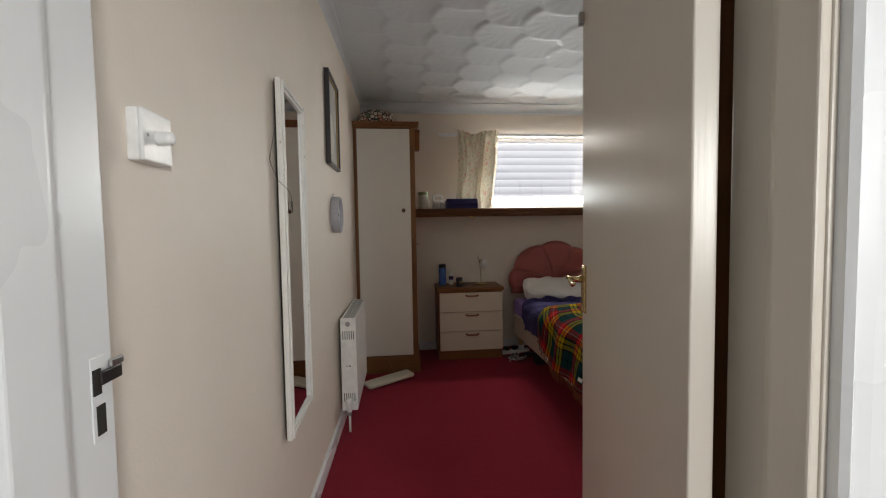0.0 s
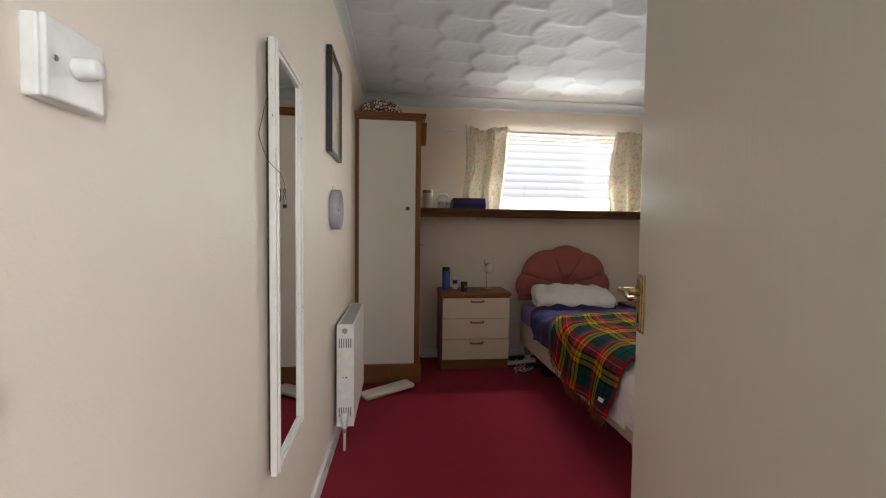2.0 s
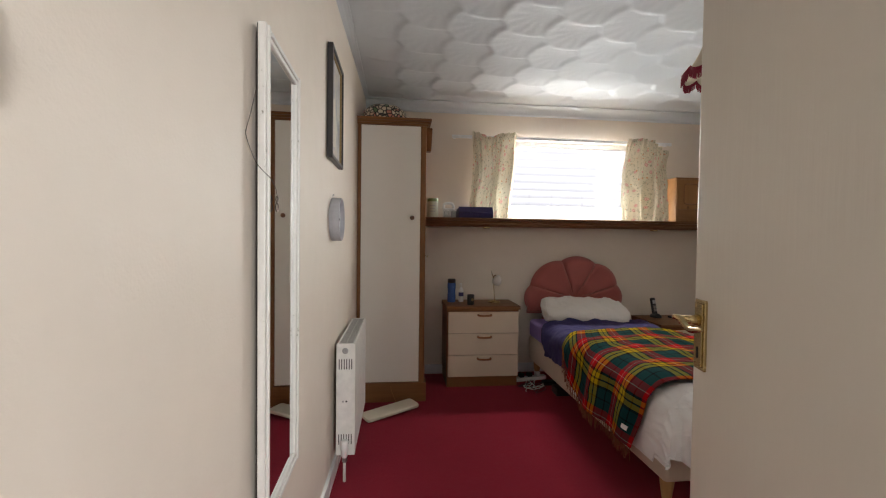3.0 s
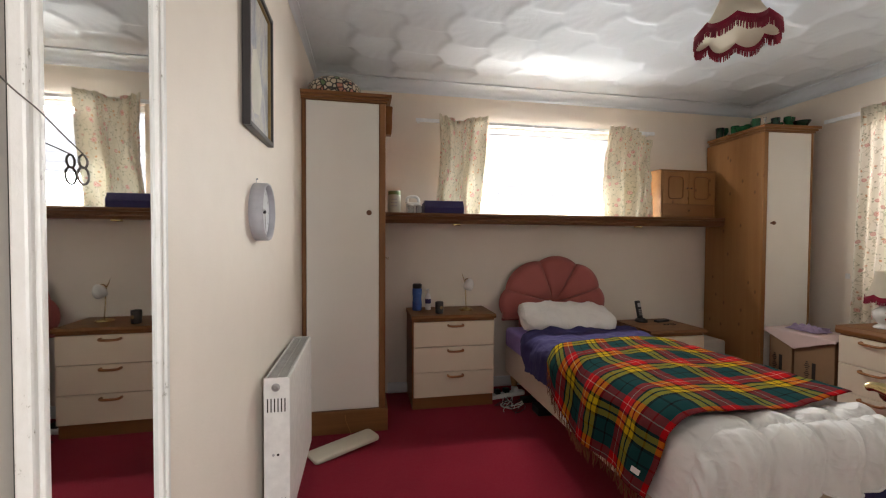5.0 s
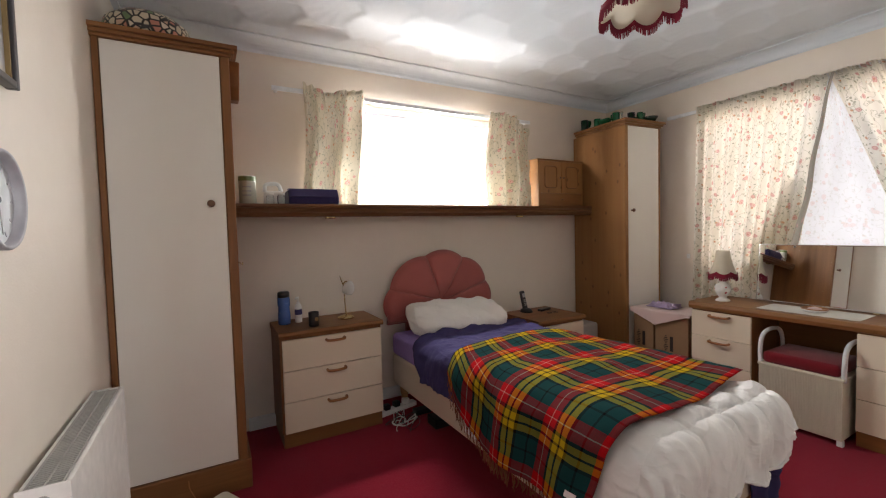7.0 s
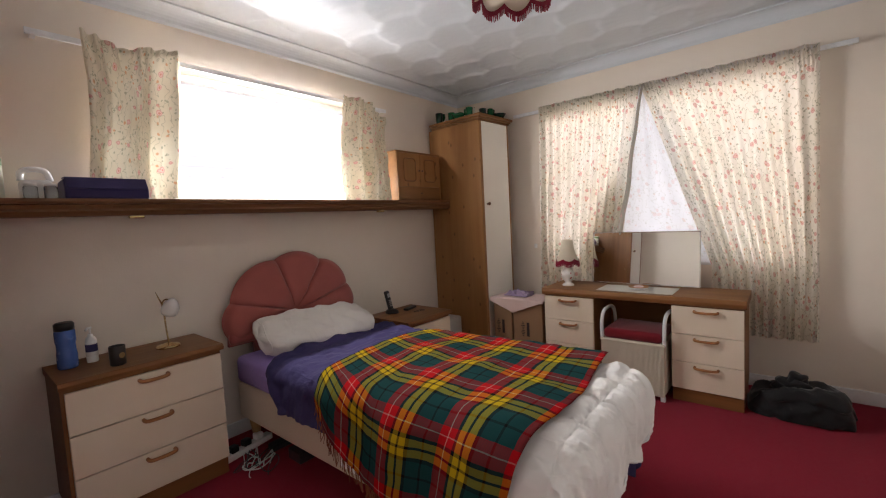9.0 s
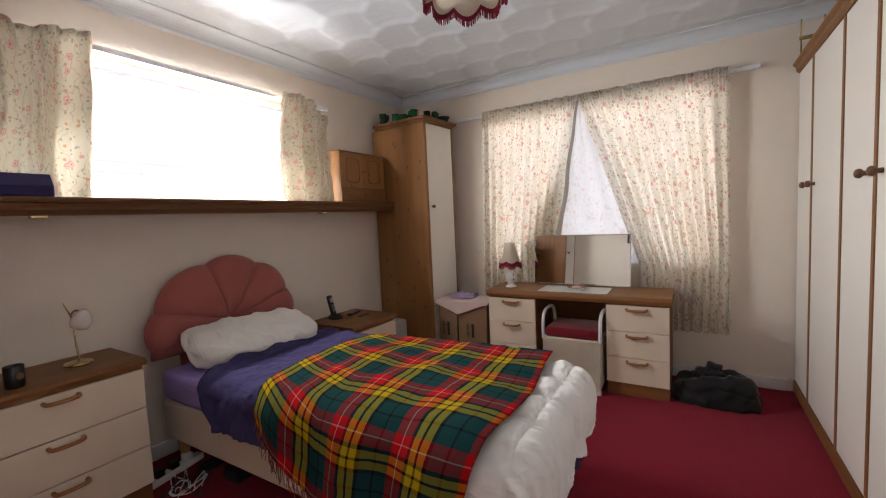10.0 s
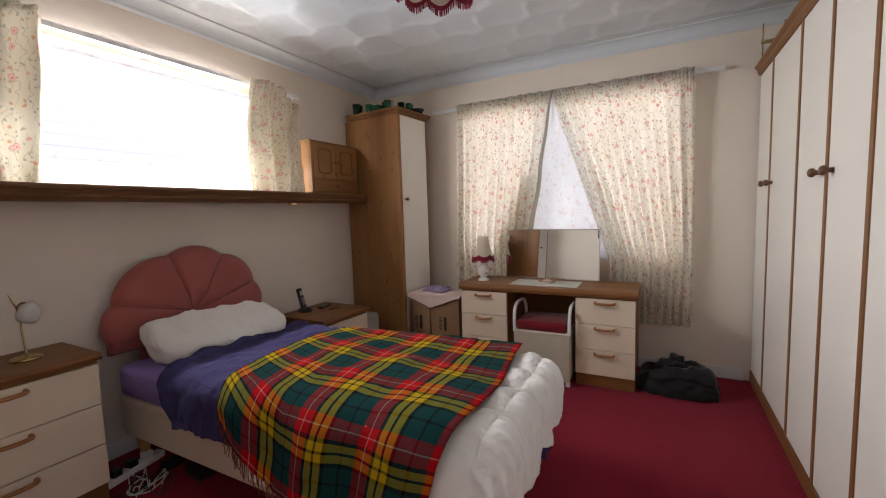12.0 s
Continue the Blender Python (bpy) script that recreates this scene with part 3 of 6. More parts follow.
def door_furniture(side):
    """A brass plate with a scrolled lever; side 1 is the face towards the west."""
    y = 0.0 if side > 0 else -DT
    s = 1 if side > 0 else -1
    cx = DW - 0.036
    pl = part("handle_plate", prism([(cx + p, 1.055 + q) for p, q in rounded(-0.021, -0.072, 0.021, 0.072, 0.002)], "y", y, y + s * 0.006, 0.0015), BRASS, DOOR, "worn brass lever plate")
    part("plate_face", prism([(cx + p, 1.055 + q) for p, q in rounded(-0.0155, -0.065, 0.0155, 0.065, 0.001)], "y", y + s * 0.006, y + s * 0.009, 0.001), BRASS, pl)
    # keyhole as a dark block: its shade is colour, nothing is cut
    part("keyhole", prism([(cx + p, 1.018 + q) for p, q in rounded(-0.003, -0.012, 0.003, 0.012, 0.0025)], "y", y + s * 0.009, y + s * 0.0098), SHADE_AND_BACKING, pl)
    for p in (-0.011, 0.011):
        for q in (-0.058, 0.058):
            part("screw", lathe([(0.0032, 0), (0.0026, 0.0012), (0.0005, 0.0014)], 10, None, pose(cx + p, y + s * 0.009, 1.055 + q, -90 * s)), BRASS, pl)
    zl = 1.085
    neck = tube([(cx, y + s * 0.006, zl), (cx, y + s * 0.02, zl), (cx, y + s * 0.045, zl)], 0.009, 12, None, [0.013, 0.0095, 0.009])
    line = smooth_line([(cx + 0.012, y + s * 0.052, zl + 0.002), (cx + 0.004, y + s * 0.05, zl + 0.005), (cx - 0.012, y + s * 0.046, zl + 0.002), (cx - 0.035, y + s * 0.047, zl - 0.006),
                        (cx - 0.06, y + s * 0.048, zl - 0.009), (cx - 0.085, y + s * 0.048, zl - 0.004), (cx - 0.1, y + s * 0.047, zl - 0.001)], 6)
    n = len(line)
    tube(line, 0.008, 12, neck, [0.004 + 0.0028 * math.sin(math.pi * min(1, i / (n - 1) * 1.0)) - (0.0025 if i > n - 3 else 0) for i in range(n)])
    part("lever", neck, BRASS, pl, "scrolled brass lever", True)


door_furniture(1)
door_furniture(-1)
part("latch_edge", box(DW - 0.0005, -DT + 0.008, 0.99, DW + 0.0012, -0.008, 1.12), BRASS, DOOR)
part("top_hook", prism([(DW - 0.012 + p, 1.868 + q) for p, q in rounded(-0.012, -0.02, 0.012, 0.02, 0.008)], "y", 0.0, 0.014, 0.002), STEEL, DOOR, "small grey roller catch")
for z in (0.25, 1.7):
    part("hinge", tube([(-0.004, 0.003, z - 0.05), (-0.004, 0.003, z + 0.05)], 0.0055, 10), STEEL, DOOR, smooth=True)


# ---- windows ----
def window_unit(name, label, wide, high, depth, mullions, transom, m):
    """A white frame with glass; x runs along the wall, y outwards."""
    w = thing(name, m, label, "window", kind="structure")
    f = 0.045
    bm = bmesh.new()
    for a in ((0, 0, 0, f, depth, high), (wide - f, 0, 0, wide, depth, high), (f, 0, 0, wide - f, depth, f), (f, 0, high - f, wide - f, depth, high)):
        box(*a, 0.004, bm)
    part("window_frame", bm, UPVC, w)
    xs = [f, *mullions, wide - f]
    for x in mullions:
        part("mullion", box(x - 0.03, 0.0, f, x + 0.03, depth, high - f, 0.004), UPVC, w)
    if transom:
        part("transom", box(f, -0.004, transom - 0.022, wide - f, depth, transom + 0.022, 0.004), UPVC, w)
    for a, b in zip(xs, xs[1:]):
        p = part("pane", box(a, depth * 0.45, f, b, depth * 0.45 + 0.006, high - f), GLASS, w)
        p.visible_shadow = False
    return w


window_unit("window_1", "wide white-framed window behind short curtains", NWX1 - NWX0, NWZ1 - NWZ0, 0.06, [], 0.0, pose(NWX0, RY1 + 0.10, NWZ0))
window_unit("window_2", "white-framed window hidden by drawn curtains", EWY1 - EWY0, EWZ1 - EWZ0, 0.06, [0.8], 0.0, pose(RX + 0.10, EWY1, EWZ0, 0, 0, -90))
# added window in the unseen hall wall, round the hall lamp
window_unit("window_3", "added white-framed hall window, out of view", 0.6, 0.8, 0.06, [], 0.0, pose(1.8, -2.12, 1.1, 0, 0, 180))
struct("window_sill", box(RX - 0.006, EWY0 - 0.03, EWZ0 - 0.02, RX + 0.1, EWY1 + 0.03, EWZ0 + 0.004, 0.003), GLOSS_WHITE, "white window board")

# ---- outside ----
GROUND = paint("pale_concrete", (0.32, 0.325, 0.33), 0.85, 0.15, 0.4, 12, 0.4, 0.01)
CLADDING = paint("pale_grey_cladding", (0.33, 0.347, 0.372), 0.5, 0.02, 0.8, 40, 0.1)
struct("ground", box(-400, -400, -0.5, 400, 400, -0.25), GROUND, "pale concrete ground outside")


def neighbour():
    house = thing("neighbour_house", pose(0, 0, -0.25), "pale grey weatherboarded wall of the house next door", "house")
    y = 8.0
    bm = box(-6, y + 0.03, 0, 9, y + 4, 4.9)
    part("wall", bm, CLADDING, house)
    for k in range(34):
        z = 0.05 + k * 0.14
        face = [(y + 0.026 - 0.011 * math.sin(math.pi * q / 8) ** 0.8, z + 0.14 * q / 8) for q in range(9)]
        part("board", prism([(y + 0.03, z), *face, (y + 0.03, z + 0.14)], "x", -6, 9), CLADDING, house)
    part("roof", prism([(y - 0.3, 4.89), (y - 0.3, 4.97), (y + 2, 6.4), (y + 4.4, 4.97), (y + 4.4, 4.89)], "x", -6.2, 9.2), GROUND, house)


neighbour()
# ---- furniture ----
def turned_knob(parent, m, r=0.018):
    """A turned wooden knob; its stem starts at the origin and runs along +z."""
    return part("knob", lathe([(r * 0.55, 0), (r * 0.5, r * 0.7), (r * 0.6, r * 0.9), (r * 0.98, r * 1.3), (r, r * 1.7), (r * 0.8, r * 2.1), (r * 0.4, r * 2.3), (0, r * 2.35)], 20, None, m),
                KNOB_WOOD, parent, "turned dark wooden knob", True)


def bow_handle(parent, x, y, z, wide, material, along="x"):
    """A bowed wooden drawer pull that stands out towards -y (along x) or -x (along y)."""
    pts = [(-0.5, 0.0, 0), (-0.5, 0.016, 0.0), (-0.44, 0.027, -0.002), (-0.2, 0.03, -0.004), (0.2, 0.03, -0.004), (0.44, 0.027, -0.002), (0.5, 0.016, 0.0), (0.5, 0, 0)]
    if along == "x":
        line = [(x + p * wide, y - q, z + r) for p, q, r in pts]
    else:
        line = [(x - q, y + p * wide, z + r) for p, q, r in pts]
    line = smooth_line(line, 4)
    bm = tube(line, 0.0085, 8)
    return part("handle", bm, material, parent, "bowed wooden handle", True)


def chest(name, m, label, w, d, h, fronts, plinth, handle=0.11, knobs=False):
    """A chest of drawers, front towards -y; origin at the front left corner of the floor."""
    t = thing(name, m, label, "chest of drawers")
    part("body", box(0.0, 0.016, plinth, w, d, h - 0.032, 0.001), WALNUT, t)
    part("plinth", box(0.006, 0.018, 0, w - 0.006, d, plinth, 0.001), WALNUT_X, t)
    outline = [(-0.012, h - 0.03), (-0.018, h - 0.016), (-0.012, h - 0.003), (-0.004, h), (d, h), (d, h - 0.032), (-0.004, h - 0.032)]
    part("top", prism(outline, "x", -0.006, w + 0.008, 0.0), WALNUT_X, t)
    z1 = h - 0.048
    step = (z1 - plinth) / fronts
    for k in range(fronts):
        za, zb = plinth + k * step + 0.002, plinth + (k + 1) * step - 0.003
        f = part("drawer_front", box(0.014, 0.0, za, w - 0.004, 0.018, zb, 0.002), CREAM_BOARD, t)
        if knobs:
            turned_knob(f, pose(w * 0.6, 0.0, (za + zb) / 2 + 0.03, 90), 0.016)
        else:
            bow_handle(f, w * 0.5 + 0.01, 0.0, zb - 0.024, handle, HANDLE_WOOD)
    return t


# chest of drawers beside the bed
chest("chest_of_drawers", pose(0.755, 3.875, 0, 0, 0, 0), "three-drawer chest with cream fronts and brown top", 0.62, 0.375, 0.69, 3, 0.088)
# bedside cabinet on the other side of the bed
chest("bedside_cabinet", pose(2.53, 3.665, 0, 0, 0, 0), "low bedside cabinet with white drawer fronts and brown top", 0.475, 0.44, 0.56, 2, 0.07, knobs=True)


def cornice(bm, x0, x1, y0, y1, z):
    """A moulded top: three stepped boards, each standing further out."""
    for k, (g, za, zb) in enumerate(((0.008, 0.0, 0.014), (0.02, 0.014, 0.03), (0.034, 0.03, 0.05))):
        box(x0 - g, y0 - g, z + za, x1 + g, y1, z + zb, 0.003, bm)
    return bm


# wardrobe in the west corner
wl = thing("wardrobe", pose(0, 0, 0), "tall brown-framed wardrobe with one white door", "wardrobe", "wardrobes by the bed")
part("carcass", box(0.036, 3.636, 0.0, 0.548, 4.255, 2.108, 0.002), WALNUT, wl)
part("stile", box(0.034, 3.61, 0.12, 0.058, 3.637, 2.108, 0.003), WALNUT, wl)
part("stile", box(0.51, 3.61, 0.12, 0.55, 3.637, 2.108, 0.006), WALNUT, wl)
d = part("door", box(0.061, 3.613, 0.152, 0.507, 3.635, 2.104, 0.002), WHITE_BOARD, wl, "white wardrobe door")
turned_knob(d, pose(0.445, 3.613, 1.41, 90), 0.017)
part("plinth", box(0.03, 3.6, 0, 0.566, 3.66, 0.148, 0.006), WALNUT_X, wl)
part("plinth_return", box(0.546, 3.66, 0, 0.566, 4.24, 0.148, 0.004), WALNUT_Y, wl)
part("cornice", cornice(bmesh.new(), 0.036, 0.552, 3.612, 4.25, 2.108), WALNUT_X, wl)
part("corbel", prism([(3.64, 2.105), (3.86, 2.105), (3.86, 1.99), (3.82, 1.95), (3.75, 1.95), (3.7, 2.0), (3.675, 2.06)], "x", 0.549, 0.597, 0.006), WALNUT_Y, wl, "shaped wooden corbel")

part("side_hook", tube([(0.548, 3.68, 1.125), (0.562, 3.68, 1.118), (0.57, 3.68, 1.108), (0.572, 3.68, 1.122)], 0.003, 8), BRASS, wl, "small brass hook", True)

# wardrobe in the east corner
wr = thing("wardrobe", pose(3.49, 3.64, 0, 0, 0, -4), "tall knotty pine wardrobe with one white door", "wardrobe", "wardrobes by the bed")
part("side_panel", box(0.0, 0.022, 0, 0.018, 0.6, 2.1, 0.001), PINE, wr, "knotty pine side panel")
part("carcass", box(0.018, 0.026, 0.0, 0.43, 0.58, 2.1, 0.001), PINE, wr)
part("stile", box(-0.002, 0.0, 0.08, 0.036, 0.022, 2.1, 0.005), PINE, wr)
part("stile", box(0.415, 0.0, 0.08, 0.432, 0.022, 2.1, 0.003), PINE, wr)
d = part("door", box(0.038, 0.002, 0.12, 0.413, 0.024, 2.096, 0.002), WHITE_BOARD, wr, "white wardrobe door")
turned_knob(d, pose(0.075, 0.002, 1.385, 90), 0.015)
part("plinth", box(-0.004, -0.004, 0, 0.436, 0.04, 0.118, 0.004), PINE_X, wr)
part("cornice", cornice(bmesh.new(), 0.0, 0.432, 0.0, 0.56, 2.1), PINE_X, wr)

# fitted wardrobes along the south side
SEAMS = [4.03, 3.65, 3.08, 2.665, 2.275, 1.86, 1.45, 1.08]
FY = 1.1
fitted = thing("fitted_wardrobe", pose(0, 0, 0), "run of fitted wardrobes with white doors and brown strips", "wardrobe")
part("carcass", box(1.08, 0.604, 0, 4.026, FY - 0.024, 2.1), WALNUT, fitted)
part("plinth", box(1.08, FY - 0.03, 0, 4.026, FY + 0.004, 0.082, 0.003), WALNUT_X, fitted)
part("cornice", prism([(FY - 0.03, 2.098), (FY + 0.004, 2.098), (FY + 0.016, 2.112), (FY + 0.018, 2.135), (FY + 0.034, 2.15), (FY + 0.034, 2.158), (FY - 0.03, 2.158)], "x", 1.07, 4.026), PINE_X, fitted, "moulded wooden cornice")
part("top_board", box(1.08, 0.604, 2.104, 4.026, FY - 0.032, 2.13), WALNUT_X, fitted)
for k, (b, a) in enumerate(zip(SEAMS, SEAMS[1:])):
    d = part("door", box(a + 0.0165, FY - 0.022, 0.088, b - 0.0165, FY, 2.094, 0.002), WHITE_BOARD, fitted, "white wardrobe door")
    kx = a + 0.07 if k % 2 == 0 else b - 0.07
    turned_knob(d, pose(kx, FY, 1.375, -90), 0.019)
    if k < len(SEAMS) - 2:
        w = 0.0155
        part("edge_strip", box(a - w, FY - 0.026, 0.084, a + w, FY + 0.004, 2.097, 0.003), WALNUT, fitted)

# shelf under the window
shelf = thing("wall_shelf", pose(0, 0, 0), "long dark brown shelf under the high window", "shelf")
sy = 4.015
part("board", prism([(sy, 1.42), (sy - 0.004, 1.432), (sy, 1.442), (RY1, 1.442), (RY1, 1.42)], "x", 0.556, 3.525), DARK_SHELF, shelf)
part("front_rail", prism([(sy + 0.01, 1.42), (sy - 0.002, 1.414), (sy + 0.006, 1.396), (sy - 0.002, 1.386), (sy + 0.012, 1.366), (sy + 0.03, 1.362), (sy + 0.03, 1.42)], "x", 0.556, 3.525), DARK_SHELF, shelf)
for x in (1.12, 2.7):
    b = bmesh.new()
    box(x - 0.012, sy + 0.03, 1.404, x + 0.012, RY1 - 0.002, 1.419, 0.003, b)
    box(x - 0.03, sy + 0.032, 1.35, x + 0.03, sy + 0.062, 1.366, 0.004, b)
    box(x - 0.01, sy + 0.035, 1.36, x + 0.01, sy + 0.06, 1.41, 0.003, b)
    part("bracket", b, BRASS, shelf, "small brass shelf bracket")

# dressing table
desk = thing("dressing_table", pose(0, 0, 0), "kneehole dressing table with cream drawers and brown top", "dressing table")
DX0, DX1 = 3.495, 3.905
part("top", prism([(DX0 - 0.012, 0.645), (DX0 - 0.018, 0.668), (DX0 - 0.012, 0.689), (DX0 - 0.004, 0.692), (DX1, 0.692), (DX1, 0.64), (DX0 - 0.004, 0.64)], "y", 1.8, 3.108), WALNUT_Y, desk)
for y0, y1 in ((1.812, 2.205), (2.71, 3.098)):
    part("pedestal", box(DX0 + 0.016, y0, 0.09, DX1 - 0.01, y1, 0.64, 0.001), WALNUT, desk)
    part("plinth", box(DX0 + 0.012, y0 + 0.004, 0, DX1 - 0.01, y1 - 0.004, 0.09, 0.001), WALNUT_Y, desk)
    for k in range(3):
        za = 0.088 + k * 0.1815
        f = part("drawer_front", box(DX0, y0 + 0.003, za, DX0 + 0.017, y1 - 0.003, za + 0.178, 0.002), CREAM_BOARD, desk)
        bow_handle(f, DX0, (y0 + y1) / 2, za + 0.155, 0.125, HANDLE_WOOD_Y, "y")
part("back_panel", box(DX1 - 0.02, 2.205, 0.25, DX1 - 0.012, 2.71, 0.64), WALNUT_Y, desk)

# mirror standing on the dressing table
dm = thing("dressing_mirror", pose(3.84, 2.459, 0.692, 0, 6.5, -1.3), "wide rectangular dressing mirror in a thin metal frame", "mirror")
part("glass", box(-0.003, -0.372, 0.012, 0.0, 0.372, 0.402), MIRROR, dm)
part("backing", box(0.0, -0.374, 0.01, 0.012, 0.374, 0.404, 0.001), WALNUT_Y, dm)
b = bmesh.new()
for a in ((-0.007, -0.378, 0.006, 0.004, 0.378, 0.014), (-0.007, -0.378, 0.4, 0.004, 0.378, 0.408), (-0.007, -0.378, 0.014, 0.004, -0.37, 0.4), (-0.007, 0.37, 0.014, 0.004, 0.378, 0.4)):
    box(*a, 0.0015, b)
part("frame", b, CHROME, dm)
for y in (-0.25, 0.25):
    part("foot", box(-0.02, y - 0.012, 0.0, 0.03, y + 0.012, 0.008, 0.002), BRASS, dm)

# ---- bed ----
BX0, BX1, BY0, BY1 = 1.545, 2.445, 2.16, 4.13
bed = thing("bed", pose(0, 0, 0), "single divan bed with a cream base on short legs", "bed")
part("base", box(BX0, BY0, 0.165, BX1, BY1, 0.375, 0.02, seg=3), DIVAN, bed, "cream fabric divan base")
for x in (BX0 + 0.06, BX1 - 0.06):
    for y in (BY0 + 0.07, BY1 - 0.07):
        part("leg", lathe([(0.018, 0.0), (0.022, 0.006), (0.022, 0.025), (0.013, 0.035), (0.02, 0.05), (0.03, 0.12), (0.034, 0.16), (0.034, 0.17)], 16, None, pose(x, y, 0)), LEG_WOOD, bed, "turned beech leg", True)
part("base_handle", prism([(1.83 + p, 0.335 + q) for p, q in rounded(-0.045, -0.02, 0.045, 0.02, 0.018)], "y", BY0 - 0.006, BY0 + 0.004, 0.002), WALNUT_X, bed, "oval brown grip on the base")


def mattress():
    bm = box(BX0 - 0.004, BY0 + 0.02, 0.375, BX1 + 0.004, BY1 - 0.01, 0.535, 0.035, seg=4)
    return solo("mattress", bm, PURPLE, "mattress in a violet fitted sheet", "mattress", smooth=True)


mattress()


def headboard():
    """A scallop-shell headboard: padded segments spreading from a point low in the middle."""
    hb = thing("headboard", pose(1.995, 4.14, 0.0), "padded dusty rose shell headboard with radiating seams", "headboard")
    wide, top, cz = 0.468, 1.105, 0.71
    part("backing", prism([(-0.3, 0.2), (0.3, 0.2), (0.3, 0.57), (0.45, 0.57), (0.44, 0.7), (0.35, 0.9), (0.18, 1.045), (0, 1.08), (-0.18, 1.045), (-0.35, 0.9), (-0.44, 0.7), (-0.45, 0.57), (-0.3, 0.57)], "y", 0.05, 0.075), VELVET, hb)
    bounds = [-14, 16, 58, 110, 164, 194]
    for a0, a1 in zip(bounds, bounds[1:]):
        mid, half = (a0 + a1) / 2, (a1 - a0) / 2

        def rim(a):
            ca, sa = math.cos(radians(a)), math.sin(radians(a))
            rx, rz = wide, top - cz
            base = 1 / math.sqrt((ca / (rx + 0.012)) ** 2 + (sa / rz) ** 2)
            bulge = 0.03 * (1 - ((a - mid) / half) ** 2)
            return base - 0.027 + bulge

        def f(u, v, a0=a0, a1=a1):
            a = a0 + (a1 - a0) * u
            r = 0.02 + (rim(a) - 0.02) * v
            puff = (0.55 + 0.45 * (1 - abs(2 * u - 1) ** 9) ** 0.5) * min(1.0, 3 * v + 0.05) * (1 - max(0.0, (v - 0.86) / 0.14) ** 2) ** 0.5
            return Vector((r * math.cos(radians(a)), 0.048 - 0.046 * puff, max(0.3, cz + r * math.sin(radians(a)))))

        part("segment", sheet(f, 18, 20), VELVET, hb, smooth=True)
    part("lower_pad", box(-0.455, 0.008, 0.58, 0.455, 0.05, 0.7, 0.03, seg=4), VELVET, hb, smooth=True)


headboard()


def pillow():
    """A long stuffed pillow: full sides, squarish ends with a piped seam."""
    L, W, H = 0.372, 0.165, 0.084

    def f(u, v):
        a, b = 2 * u - 1, 2 * math.pi * v
        e = (1 - abs(a) ** 12) ** 0.42 * (1 - 0.1 * a * a)
        cy, cz = math.cos(b), math.sin(b)
        y = W * e * math.copysign(abs(cy) ** 0.78, cy)
        z = H * e * math.copysign(abs(cz) ** 0.72, cz) * (1 + 0.16 * fuzz(a * 2, b, 0.3, 1.6))
        x = L * a * (1 + 0.02 * math.cos(3 * b))
        ridge = (1 - abs(fuzz(a * 2.1 + cy, y * 4, 3.3, 1.7))) ** 5
        n = 0.009 * fuzz(x * 1.2, y * 3, z, 8) + 0.004 * fuzz(x, y * 2.5, z, 22) + 0.008 * (ridge - 0.3)
        return Vector((x, y + n, max(z, -0.085) + n))

    p = thing("pillow", pose(1.97, 3.9, 0.632, 24, 2, -6), "plump creased white pillow against the headboard", "pillow")
    part("case", sheet(f, 96, 64), PILLOWCASE, p, smooth=True)
    for u in (0.035, 0.965):
        part("piped_seam", tube([f(u, k / 48) for k in range(49)], 0.0035, 6), PILLOWCASE, p, "piped end seam", True)


pillow()


def drape(s, half, top, r, cx, drop_out=0.02):
    """Across the bed: s metres from the centre line over a top of the given half width, then round the edge and down."""
    a, sign = abs(s), 1 if s >= 0 else -1
    flat = half - r
    if a <= flat:
        return cx + s, top, 0.0
    arc = r * math.pi / 2
    if a <= flat + arc:
        t = (a - flat) / r
        return cx + sign * (flat + r * math.sin(t)), top - r * (1 - math.cos(t)), t / (math.pi / 2)
    down = a - flat - arc
    return cx + sign * (half + drop_out * min(1, down * 4)), top - r - down, 1.0


BCX = (BX0 + BX1) / 2


